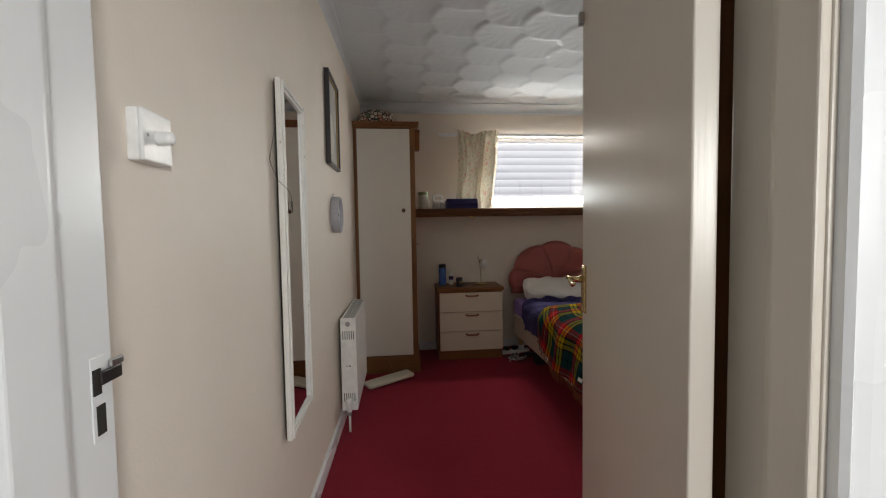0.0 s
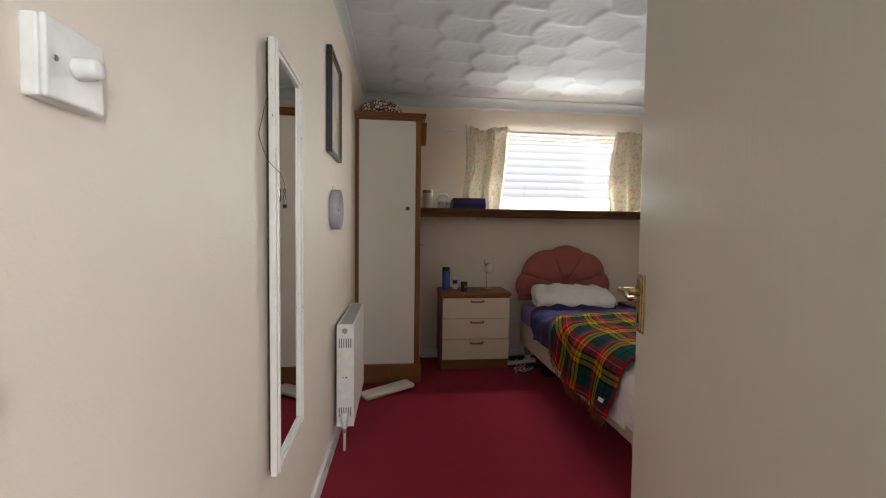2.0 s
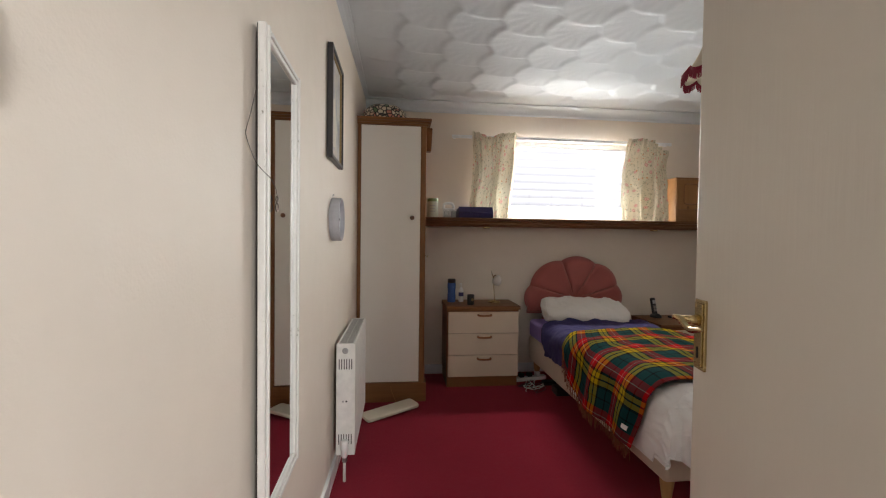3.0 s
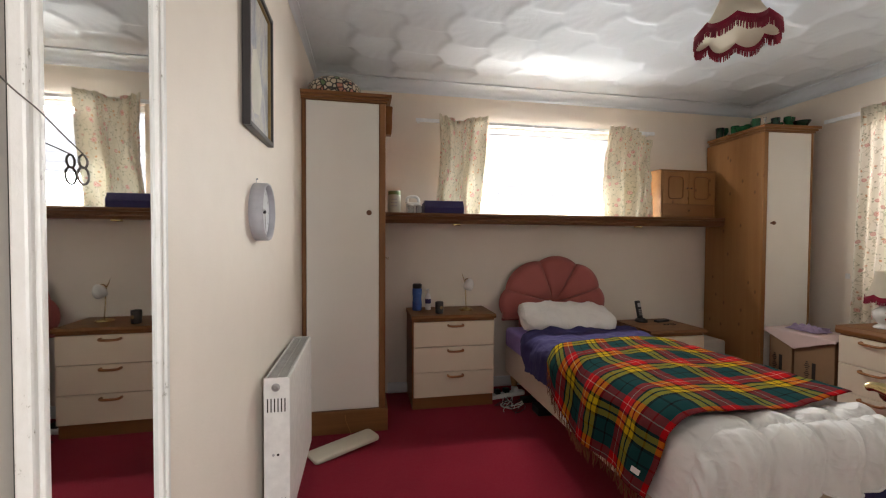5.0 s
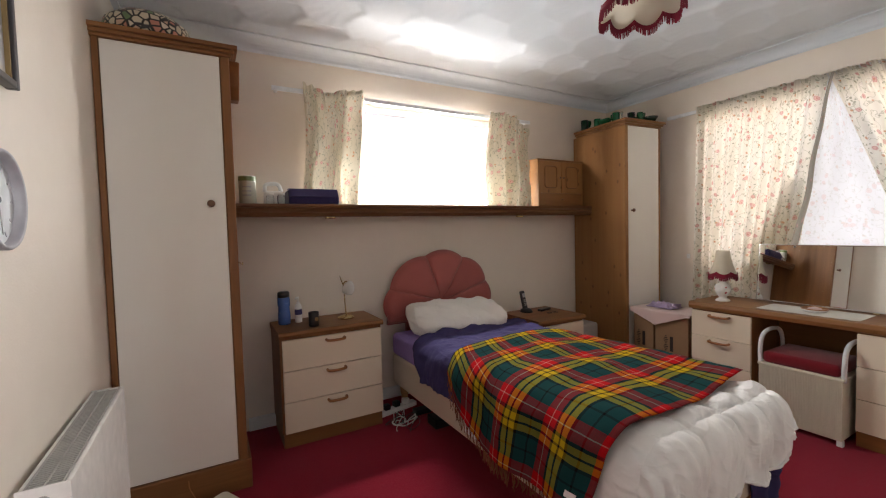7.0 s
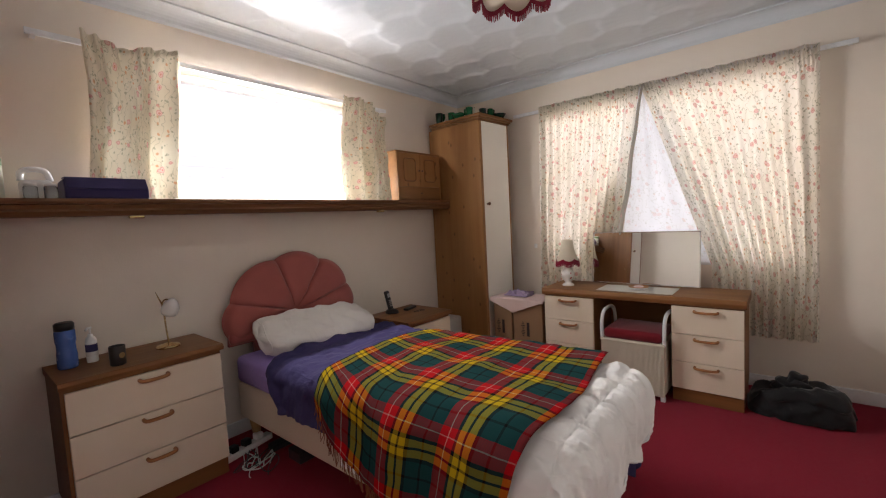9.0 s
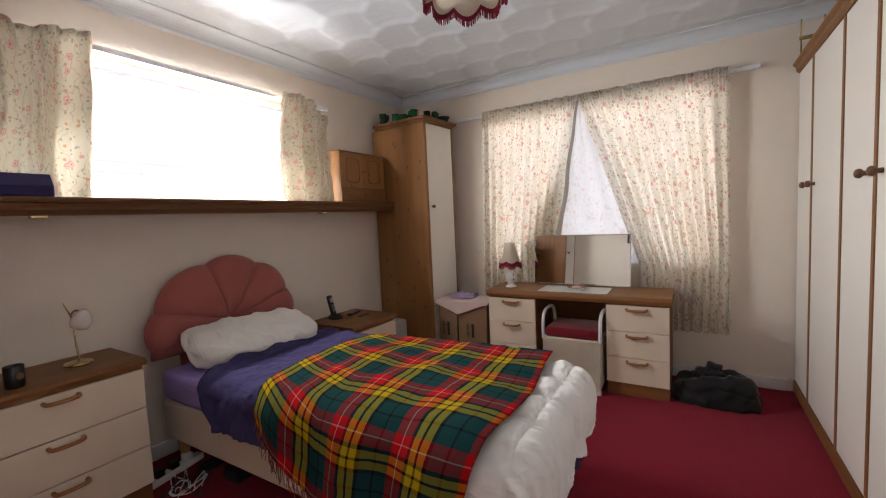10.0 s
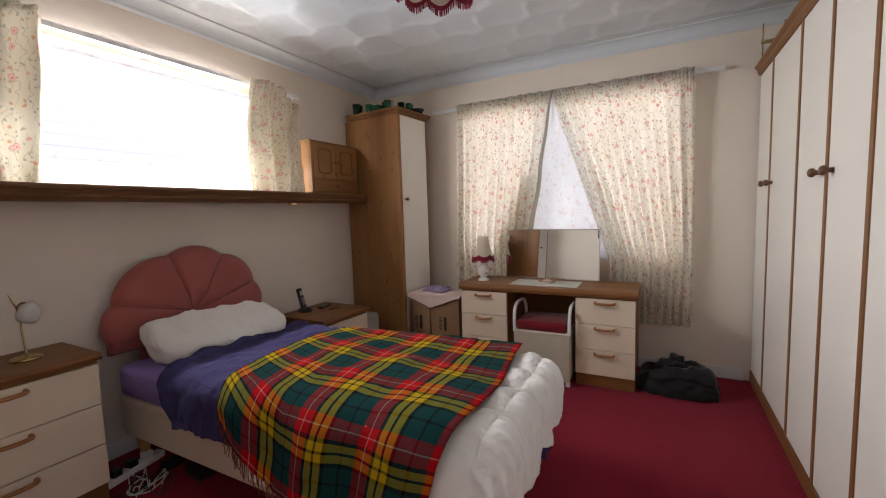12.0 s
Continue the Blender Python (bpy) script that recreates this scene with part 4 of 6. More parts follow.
def quilt_point(u, v):
    """White quilt: from under the blanket over the bed's foot, stitched into puffed columns with one cross seam."""
    half, top = 0.468, 0.574
    s = (2 * u - 1) * 0.76
    x, z, side = drape(s, half, top, 0.13, BCX, 0.02)
    run = v * 1.32
    flat = 0.93
    if run < flat:
        y, dz, over = 3.1 - run, 0.0, 0.0
    else:
        t = run - flat
        r = 0.085
        if t < r * math.pi / 2:
            y, dz, over = 3.1 - flat - r * math.sin(t / r), -r * (1 - math.cos(t / r)), t / (r * 1.57)
        else:
            y, dz, over = 3.1 - flat - r, -r - (t - r * math.pi / 2), 1.0
    round_in = min(1.0, max(0.0, (run - 0.72) / 0.4))
    if s > 0:
        x = BCX + (x - BCX) * (1 - 0.2 * round_in ** 1.5)
    z = min(z, top) + dz
    if over and side:
        z = max(z, 0.27 + 0.06 * abs(math.sin(9 * s)))
    z = max(z, 0.35 - 0.09 * min(1.0, max(0.0, -s / 0.4)) + 0.07 * min(1.0, max(0.0, (s - 0.1) / 0.35)) + 0.025 * math.sin(11 * s + 2 * run))
    shown = min(1.0, max(0.0, (run - 0.8) / 0.13))
    column = abs(math.sin(math.pi * (s / 0.215 + 0.25 * fuzz(s * 0.6, run, 0, 3)))) ** 0.55
    seam = min(1.0, abs(run - 0.955) / 0.055) ** 0.6
    below = min(1.0, max(0.0, (run - 0.955) / 0.03))
    puff = 0.042 * column * (0.3 + 0.7 * seam) * (1 - 0.55 * side)
    gather = below * math.exp(-max(0.0, run - 0.955) * 4) * 0.006 * math.sin(2 * math.pi * (s / 0.055 + 0.9 * fuzz(s, run, 2.0, 5)))
    ridge = (1 - abs(fuzz(s * 1.9, run * 0.8, 1.1, 9))) ** 5
    folds = 0.008 * fuzz(s * 1.5, run * 0.8, 1.7, 8) + 0.004 * fuzz(s * 1.3, run, 4.1, 24) + 0.009 * (ridge - 0.35)
    nrm = Vector((0, -over, 1 - over)).normalized() if over else Vector((0, 0, 1))
    if side:
        nrm = (nrm * (1 - 0.6 * side) + Vector((1 if s > 0 else -1, 0, 0)) * side).normalized()
    return Vector((x, y, z)) + nrm * (puff + gather + folds) * max(0.06, shown)


duvet = thing("duvet", pose(0, 0, 0), "puffy white quilted duvet hanging over the bed's foot", "duvet")
quilt = part("quilt", sheet(quilt_point, 230, 170), WHITE_QUILT, duvet, smooth=True)
part("stitched_seam", tube([quilt_point(0.1 + 0.8 * k / 120, 0.955 / 1.32) for k in range(121)], 0.0022, 6), WHITE_QUILT, quilt, "stitched cross seam", True)
part("hem", tube([quilt_point(0.02 + 0.96 * k / 160, 1.0) for k in range(161)], 0.0045, 6), WHITE_QUILT, quilt, "rolled white hem", True)


def cover_point(u, v):
    """The indigo cover turned back below the pillow, in long soft creases."""
    s = (2 * u - 1) * 0.66
    slant = 0.05 * s / 0.5
    y = 3.78 + slant - 0.1 * max(0, -s - 0.4) / 0.2 - v * (0.62 + slant)
    x, z, side = drape(s, 0.474, 0.562 + 0.012 * v, 0.075, BCX, 0.012)
    crease = (1 - abs(fuzz(s * 0.8, y * 2.2, 6.1, 6))) ** 6
    lump = 0.02 * fuzz(s * 1.4, y * 1.4, 2.2, 7) + 0.007 * fuzz(s, y * 2.2, 5.0, 21) + 0.014 * (crease - 0.4)
    roll = 0.02 * math.exp(-((v - 0.05) / 0.05) ** 2)
    n = Vector((side * (1 if s > 0 else -1), 0, 1 - side)).normalized()
    return Vector((x, y, z)) + n * (lump * (1 - 0.75 * v) - 0.006 * v + roll)


cover = thing("duvet_cover", pose(0, 0, 0), "indigo duvet cover turned back and creased below the pillow", "bedding")
part("cloth", sheet(cover_point, 120, 80, thick=0.012), NAVY, cover, smooth=True)
part("hem", tube([cover_point(k / 90, 0.0) for k in range(91)], 0.007, 8), NAVY, cover, "stitched indigo hem", True)

BLANKET = thing("blanket", pose(0, 0, 0), "tartan wool blanket in red, yellow and green with fringed edges", "blanket")


def blanket_point(u, v):
    s_min = -(0.53 + 0.275 * min(1.0, 0.12 + v / 0.42) ** 0.8)
    s = s_min + (0.46 - 0.1 * v - s_min) * u
    run = v * 1.085
    bow = 0.1 * math.sin(math.pi * min(1, max(0, (s + 0.5) / 1.0)))
    y = 3.31 + bow - run - 0.05 * (1 - v) * max(0, -s - 0.5) - v * 0.02 + 0.1 * v * max(0.0, -s - 0.05) + (0.035 * math.sin(5 * s) - bow) * v - 0.045 * (1 - v) ** 2
    x, z, side = drape(s, 0.5, 0.622 - 0.022 * (1 - v) - 0.004 * v * v, 0.13, BCX, 0.025)
    z = max(z, 0.2)
    wave = 0.012 * math.sin(9 * s + 4 * run) * (1 - side) + 0.02 * math.sin(16 * run + 2 * s) * side
    wr = 0.016 * fuzz(s, run, 8.8, 4.5) + 0.006 * fuzz(s, run, 3.3, 14)
    n = Vector((side * (1 if s > 0 else -1), 0, 1 - side)).normalized()
    return Vector((x, y, z)) + n * (wave * 0.7 + wr)


part("cloth", sheet(blanket_point, 110, 90, (1.22, 1.085), thick=0.003), TARTAN, BLANKET, smooth=True)


def fringe():
    rng = random.Random(5)
    bm = bmesh.new()
    for k in range(130):
        v = (k + 0.5) / 130 + rng.uniform(-0.003, 0.003)
        p = blanket_point(0.002, v)
        L = rng.uniform(0.04, 0.075)
        q = p + Vector((rng.uniform(-0.006, 0.004), rng.uniform(-0.015, 0.015), -L * 0.55))
        e = q + Vector((rng.uniform(-0.006, 0.006), rng.uniform(-0.02, 0.02), -L * 0.45))
        tube([p + Vector((0, 0, 0.004)), q, e], 0.0016, 4, bm)
    return bm


FRINGE = cloth("tartan_fringe_wool", (0.3, 0.09, 0.035), 0.9, 0.5, 60, 0.2)
tagged(part("fringe", fringe(), FRINGE, BLANKET, "twisted red and ochre wool fringe"), kind="stuff")
part("care_label", sheet(lambda u, v: blanket_point(0.06 + 0.02 * u, 0.955 - 0.045 * v) + Vector((-0.012, 0, 0)), 3, 4, (0.03, 0.05)), WHITE_QUILT, BLANKET, "small white sewn label")


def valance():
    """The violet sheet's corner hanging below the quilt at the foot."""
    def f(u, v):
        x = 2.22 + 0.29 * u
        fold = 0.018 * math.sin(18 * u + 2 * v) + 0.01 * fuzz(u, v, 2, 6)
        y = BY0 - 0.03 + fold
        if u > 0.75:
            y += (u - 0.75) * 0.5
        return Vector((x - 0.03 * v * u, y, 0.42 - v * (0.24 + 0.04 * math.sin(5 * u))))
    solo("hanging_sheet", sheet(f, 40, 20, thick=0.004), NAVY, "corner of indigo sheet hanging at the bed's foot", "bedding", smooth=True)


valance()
# ---- curtains ----
def rail(name, a, b, z, at, along, label):
    t = thing(name, pose(0, 0, 0), label, "curtain rail")
    if along == "x":
        part("track", box(a, at - 0.008, z - 0.016, b, at + 0.008, z + 0.012, 0.003), UPVC, t)
        for x in (a + 0.03, (a + b) / 2, b - 0.03):
            part("bracket", box(x - 0.01, at + 0.008, z - 0.01, x + 0.01, RY1, z + 0.012, 0.002), UPVC, t)
    else:
        part("track", box(at - 0.008, a, z - 0.016, at + 0.008, b, z + 0.012, 0.003), UPVC, t)
        for y in (a + 0.03, (a + b) / 2, b - 0.03):
            part("bracket", box(at + 0.008, y - 0.01, z - 0.01, RX, y + 0.01, z + 0.012, 0.002), UPVC, t)


rail("curtain_rail", 0.815, 2.94, 2.187, 4.19, "x", "white plastic curtain track over the high window")
rail("curtain_rail", 1.305, 3.575, 2.18, 3.975, "y", "white plastic curtain track over the wide window")


def pleats(u, n, v, seed):
    """Folds that are tight at the heading and looser below."""
    s = math.sin(2 * math.pi * (n * u + 0.35 * fuzz(u * 3, v * 0.8, seed, 1.5)))
    t = math.sin(2 * math.pi * (n * 4.2 * u + seed + 0.3 * fuzz(u * 9, 0, seed, 2)))
    return s * min(1, 0.35 + 1.4 * v) + 0.9 * t * max(0, 1 - 13 * v) + 0.4 * fuzz(u * 6, v * 2, seed + 2, 1.7)


def curtain_n(x_top, x_bot, droop, seed, label, folds):
    """A short curtain pushed aside: a few deep folds of uneven width, a crumpled heading that sags where hooks have slipped."""
    def f(u, v):
        a = x_top[0] + (x_top[1] - x_top[0]) * u
        b = x_bot[0] + (x_bot[1] - x_bot[0]) * u
        belly = 0.022 * math.sin(math.pi * v) * math.sin(2 * math.pi * u + seed)
        x = a + (b - a) * v ** 0.7 + 0.02 * math.sin(5 * v + seed) * v + belly
        z = 2.215 - 0.767 * v - droop(u) * (1 - v) ** 1.5 + 0.008 * fuzz(u * 14, 0.0, seed, 1.0) * (1 - v)
        warp = u + 0.09 * math.sin(2 * math.pi * u + seed) + 0.05 * fuzz(u * 2, v * 1.2, seed, 1.5)
        deep = 0.04 * math.sin(2 * math.pi * folds * warp + seed) * (0.5 + 0.5 * min(1.0, 2.5 * v))
        crease = 0.016 * fuzz(u * 9, v * 2.2, seed + 2, 1.4) + 0.014 * math.sin(2 * math.pi * folds * 3.1 * u + seed) * math.exp(-7 * v)
        ridge = 0.016 * (1 - abs(fuzz(u * 5, v * 2.6, seed + 5, 1.3))) ** 5
        return Vector((x, 4.125 - deep - crease - ridge, z))
    c = thing("curtain", pose(0, 0, 0), label, "curtain", "curtains at the high window")
    part("cloth", sheet(f, 130, 60, (0.75, 0.767)), FLORAL, c, smooth=True)
    part("heading_tape", sheet(lambda u, v: f(u, v * 0.035) + Vector((0, 0.006, 0)), 80, 3, (0.75, 0.03)), NET, c, smooth=True)


curtain_n((0.985, 1.405), (0.975, 1.36), lambda u: 0.04 * math.exp(-((u - 0.42) / 0.16) ** 2), 0.4, "short cream floral curtain bunched to one side", 2.5)
curtain_n((2.47, 2.86), (2.385, 2.87), lambda u: 0.0 if u < 0.4 else 0.11 * ((u - 0.4) / 0.6) ** 1.4, 3.7, "short cream floral curtain with its outer hooks slipped", 2.5)


def curtain_e(edge_a, edge_b, seed, n, label, z_top=2.205, z_bot=0.375):
    """edge_a(v), edge_b(v): where the two sides hang along the wall."""
    def f(u, v):
        y = edge_a(v) + (edge_b(v) - edge_a(v)) * u
        z = z_top - (z_top - z_bot) * v - 0.004 * math.sin(60 * u) * (1 - v)
        x = 3.937 - 0.025 * pleats(u, n, v * 0.8, seed)
        return Vector((x, y, z))
    c = thing("curtain", pose(0, 0, 0), label, "curtain", "curtains at the wide window")
    part("cloth", sheet(f, 320, 70, (1.25, z_top - z_bot)), FLORAL_THIN, c, smooth=True)
    part("heading_tape", sheet(lambda u, v: f(u, v * 0.011) + Vector((0.006, 0, 0)), 120, 3, (1.25, 0.04)), NET, c, smooth=True)


curtain_e(lambda v: 3.3 + 0.06 * v, lambda v: 2.485 + 0.22 * min(v, 0.65) ** 1.1, 0.9, 10, "thin floral curtain glowing with daylight")
curtain_e(lambda v: 2.475 - 0.6 * min(v, 0.75), lambda v: 1.472 - 0.01 * v, 5.3, 11, "thin floral curtain pulled aside at the middle")


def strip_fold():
    """The inner edge of one curtain turned back into a fold, its shade put into the colour."""
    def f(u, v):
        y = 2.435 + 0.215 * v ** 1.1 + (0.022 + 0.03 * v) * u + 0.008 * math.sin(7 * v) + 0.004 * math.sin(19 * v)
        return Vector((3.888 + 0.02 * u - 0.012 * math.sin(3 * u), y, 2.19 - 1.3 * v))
    c = thing("curtain", pose(0, 0, 0), "gathered inner edge of a floral curtain, coloured as in shade", "curtain", "curtains at the wide window")
    part("cloth", sheet(f, 10, 40, (0.1, 1.3)), FLORAL_SHADED, c, smooth=True)


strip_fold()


def doubled_corner():
    """A corner of one curtain folded back behind itself, doubling the cloth."""
    def f(u, v):
        y = 2.64 + (0.03 + 0.34 * v ** 0.9) * u
        return Vector((3.974 - 0.006 * math.sin(12 * u), y, 1.56 - 0.72 * v))
    c = thing("curtain", pose(0, 0, 0), "folded-back corner behind a thin floral curtain", "curtain", "curtains at the wide window")
    part("cloth", sheet(f, 24, 24, (0.3, 0.7)), FLORAL, c, smooth=True)


doubled_corner()


def net():
    def f(u, v):
        return Vector((4.045 + 0.006 * math.sin(90 * u + 2 * v), 1.548 + 1.719 * u, 2.118 - 1.252 * v))
    solo("net_curtain", sheet(f, 160, 10), NET, "plain white net curtain against the window", "net curtain", smooth=True)


net()


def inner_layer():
    """The single layer of cotton that shows where the curtains part, its daylight put into the colour."""
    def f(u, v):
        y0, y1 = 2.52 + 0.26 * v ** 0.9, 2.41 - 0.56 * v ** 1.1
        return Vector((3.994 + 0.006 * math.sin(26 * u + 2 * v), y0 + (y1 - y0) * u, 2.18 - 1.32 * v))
    c = thing("curtain", pose(0, 0, 0), "single layer of floral cotton between the parted curtains, paled for daylight", "curtain", "curtains at the wide window")
    part("cloth", sheet(f, 60, 40, (0.7, 1.32)), FLORAL_DAYLIT, c, smooth=True)


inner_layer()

# ---- things on the west wall ----
wm = thing("wall_mirror", pose(0.0347, 0.0004, 0, 0, 0, 1.2), "tall narrow wall mirror in a chipped white frame", "mirror")
MY0, MY1, MZ0, MZ1, FW = 1.482, 1.848, 0.52, 1.768, 0.032
part("glass", box(0.012, MY0 + FW - 0.004, MZ0 + FW - 0.004, 0.016, MY1 - FW + 0.004, MZ1 - FW + 0.004), MIRROR, wm)
part("backing", box(0.002, MY0 + 0.004, MZ0 + 0.004, 0.012, MY1 - 0.004, MZ1 - 0.004), SHADE_AND_BACKING, wm)


def mirror_bar(p0, p1, q0, q1):
    """A moulded bar: a flat, a bead and an inner slope."""
    b = bmesh.new()
    box(0.004, p0, q0, 0.024, p1, q1, 0.004, b)
    c = ((p0 + p1) / 2, (q0 + q1) / 2)
    if p1 - p0 > q1 - q0:
        box(0.022, p0 + 0.004, c[1] - 0.006, 0.03, p1 - 0.004, c[1] + 0.006, 0.003, b)
    else:
        box(0.022, c[0] - 0.006, q0 + 0.004, 0.03, c[0] + 0.006, q1 - 0.004, 0.003, b)
    return b


CHIPPED = Mat("chipped_white_paint", 0.35)
chips = CHIPPED.noise(55, CHIPPED.place((1, 1, 0.5)), 5, 0.7)
CHIPPED.set("Base Color", CHIPPED.ramp(chips, [(0.3, (0.3, 0.27, 0.22)), (0.36, (0.74, 0.72, 0.68)), (0.7, (0.8, 0.78, 0.75))]))
CHIPPED.bump(chips, 0.3, 0.003)
CHIPPED = CHIPPED.mat
for a in ((MY0, MY0 + FW, MZ0, MZ1), (MY1 - FW, MY1, MZ0, MZ1), (MY0 + FW, MY1 - FW, MZ0, MZ0 + FW), (MY0 + FW, MY1 - FW, MZ1 - FW, MZ1)):
    part("frame_bar", mirror_bar(*a), CHIPPED, wm)

CORD = plain("dark_cord", (0.12, 0.1, 0.09), 0.7)
solo("string", tube(smooth_line([(0.006, 1.478, 1.6), (0.001, 1.46, 1.545), (0.0, 1.434, 1.5), (0.0, 1.431, 1.484), (0.002, 1.449, 1.46), (0.012, 1.47, 1.425), (0.038, 1.483, 1.395),
                                 (0.04, 1.5, 1.385), (0.038, 1.53, 1.373), (0.03, 1.565, 1.366), (0.026, 1.584, 1.362)], 6), 0.0009, 5),
     CORD, "thin dark cord looped over the mirror's edge", "cord")
DARK_STEEL = plain("tarnished_steel", (0.12, 0.11, 0.1), 0.45, 1.0)
for dz, rr in ((1.352, 0.009), (1.332, 0.012)):
    solo("key_ring", tube([(0.025, 1.585 + rr * math.sin(a), dz + rr * math.cos(a)) for a in np.linspace(0, 2 * math.pi, 15)], 0.0016, 5), DARK_STEEL, "small steel ring hanging on a cord", "ring", group="rings on the cord")

sw = thing("dimmer_switch", pose(-0.02, 0.793, 1.416), "white surface-mounted dimmer switch with a round knob", "light switch")
part("back_box", box(0.0, -0.043, -0.043, 0.018, 0.043, 0.043, 0.003), WHITE_PLASTIC, sw)
part("plate", box(0.018, -0.043, -0.043, 0.026, 0.043, 0.043, 0.0035, seg=3), WHITE_PLASTIC, sw)
part("knob", lathe([(0.013, 0), (0.0125, 0.003), (0.0115, 0.016), (0.011, 0.022), (0.008, 0.0245), (0, 0.025)], 24, None, pose(0.026, 0.0, 0.0, 0, 90)), WHITE_PLASTIC, sw, smooth=True)
for y in (-0.03, 0.03):
    part("screw", lathe([(0.0035, 0), (0.003, 0.001), (0, 0.0012)], 10, None, pose(0.026, y, 0, 0, 90)), STEEL, sw)

# framed picture
PICTURE = Mat("faded_print", 0.5)
v = PICTURE.place((1, 3.2, 2.2), "Object")
c = PICTURE.ramp(PICTURE.noise(2.2, v, 3, 0.5, 0.6), [(0.3, (0.2, 0.19, 0.22)), (0.42, (0.3, 0.32, 0.38)), (0.52, (0.52, 0.49, 0.42)), (0.6, (0.4, 0.4, 0.44)), (0.72, (0.24, 0.22, 0.24))])
PICTURE.set("Base Color", PICTURE.mix(0.25, c, PICTURE.ramp(PICTURE.noise(40, v, 4), [(0.3, (0.2, 0.2, 0.2)), (0.7, (0.6, 0.58, 0.55))])))
PICTURE = PICTURE.mat
BLACK_WOOD = plain("black_lacquered_wood", (0.03, 0.027, 0.028), 0.35)
GOLD = plain("gilt_slip", (0.3, 0.21, 0.1), 0.45, 0.7)
pic = thing("picture", pose(0.014, 2.588, 1.887), "framed faded print in a black frame", "picture")
PW, PH = 0.185, 0.262
part("print", box(0.004, -PW + 0.02, -PH + 0.02, 0.008, PW - 0.02, PH - 0.02), PICTURE, pic)
PALE = paint("pale_figure_paint", (0.6, 0.58, 0.5), 0.5, 0.15, 8, 40, 0.05)
part("pale_shape", prism([(p * 0.09 - 0.03, q * 0.13 - 0.06) for p, q in ((-1, -0.6), (-0.4, -1), (0.5, -0.9), (1, -0.1), (0.6, 0.5), (0.1, 0.9), (-0.5, 0.7), (-0.8, 0.1))], "x", 0.008, 0.0086), PALE, pic)
b = bmesh.new()
gb = bmesh.new()
for sgn in (-1, 1):
    ya, yb = sorted((sgn * PW, sgn * (PW - 0.018)))
    box(0, ya, -PH, 0.026, yb, PH, 0.003, b)
    za, zb = sorted((sgn * PH, sgn * (PH - 0.018)))
    box(0, -PW + 0.018, za, 0.026, PW - 0.018, zb, 0.003, b)
    ya, yb = sorted((sgn * (PW - 0.018), sgn * (PW - 0.024)))
    box(0.006, ya, -PH + 0.018, 0.018, yb, PH - 0.018, 0.001, gb)
    za, zb = sorted((sgn * (PH - 0.018), sgn * (PH - 0.024)))
    box(0.006, -PW + 0.024, za, 0.018, PW - 0.024, zb, 0.001, gb)
part("frame", b, BLACK_WOOD, pic, "black lacquered frame")
part("gilt_slip", gb, GOLD, pic, "thin gilt inner edge")

# wall clock
ck = thing("wall_clock", pose(0.008, 2.588, 1.345, 0, 90, 0), "round grey wall clock with a pale dial", "clock")
CLOCK_GREY = plain("pale_grey_plastic", (0.42, 0.42, 0.45), 0.4)
DIAL = plain("pale_dial", (0.62, 0.64, 0.66), 0.5)
part("rim", shell([(0.1, 0.0), (0.108, 0.004), (0.108, 0.048), (0.105, 0.052), (0.099, 0.05), (0.098, 0.03)], 48), CLOCK_GREY, ck, smooth=True)
part("dial", lathe([(0.1, 0.0), (0.1, 0.03)], 48), DIAL, ck)
for h in range(12):
    a = radians(30 * h)
    part("hour_mark", box(-0.002, 0.078, 0.03, 0.002, 0.09, 0.0312, 0, None), CLOCK_GREY, ck, m=pose(0, 0, 0, 0, 0, 30 * h))
part("hour_hand", box(-0.003, -0.01, 0.032, 0.003, 0.05, 0.0335), STEEL, ck, m=pose(0, 0, 0, 0, 0, 150))
part("minute_hand", box(-0.002, -0.012, 0.035, 0.002, 0.075, 0.0362), STEEL, ck, m=pose(0, 0, 0, 0, 0, -80))
part("hub", lathe([(0.006, 0.03), (0.006, 0.039), (0, 0.04)], 14), BLACK, ck)
part("hook", tube([(-0.106, 0, 0.003), (-0.122, 0, 0.004), (-0.124, 0.004, 0.01)], 0.003, 8), STEEL, ck, "small picture hook")

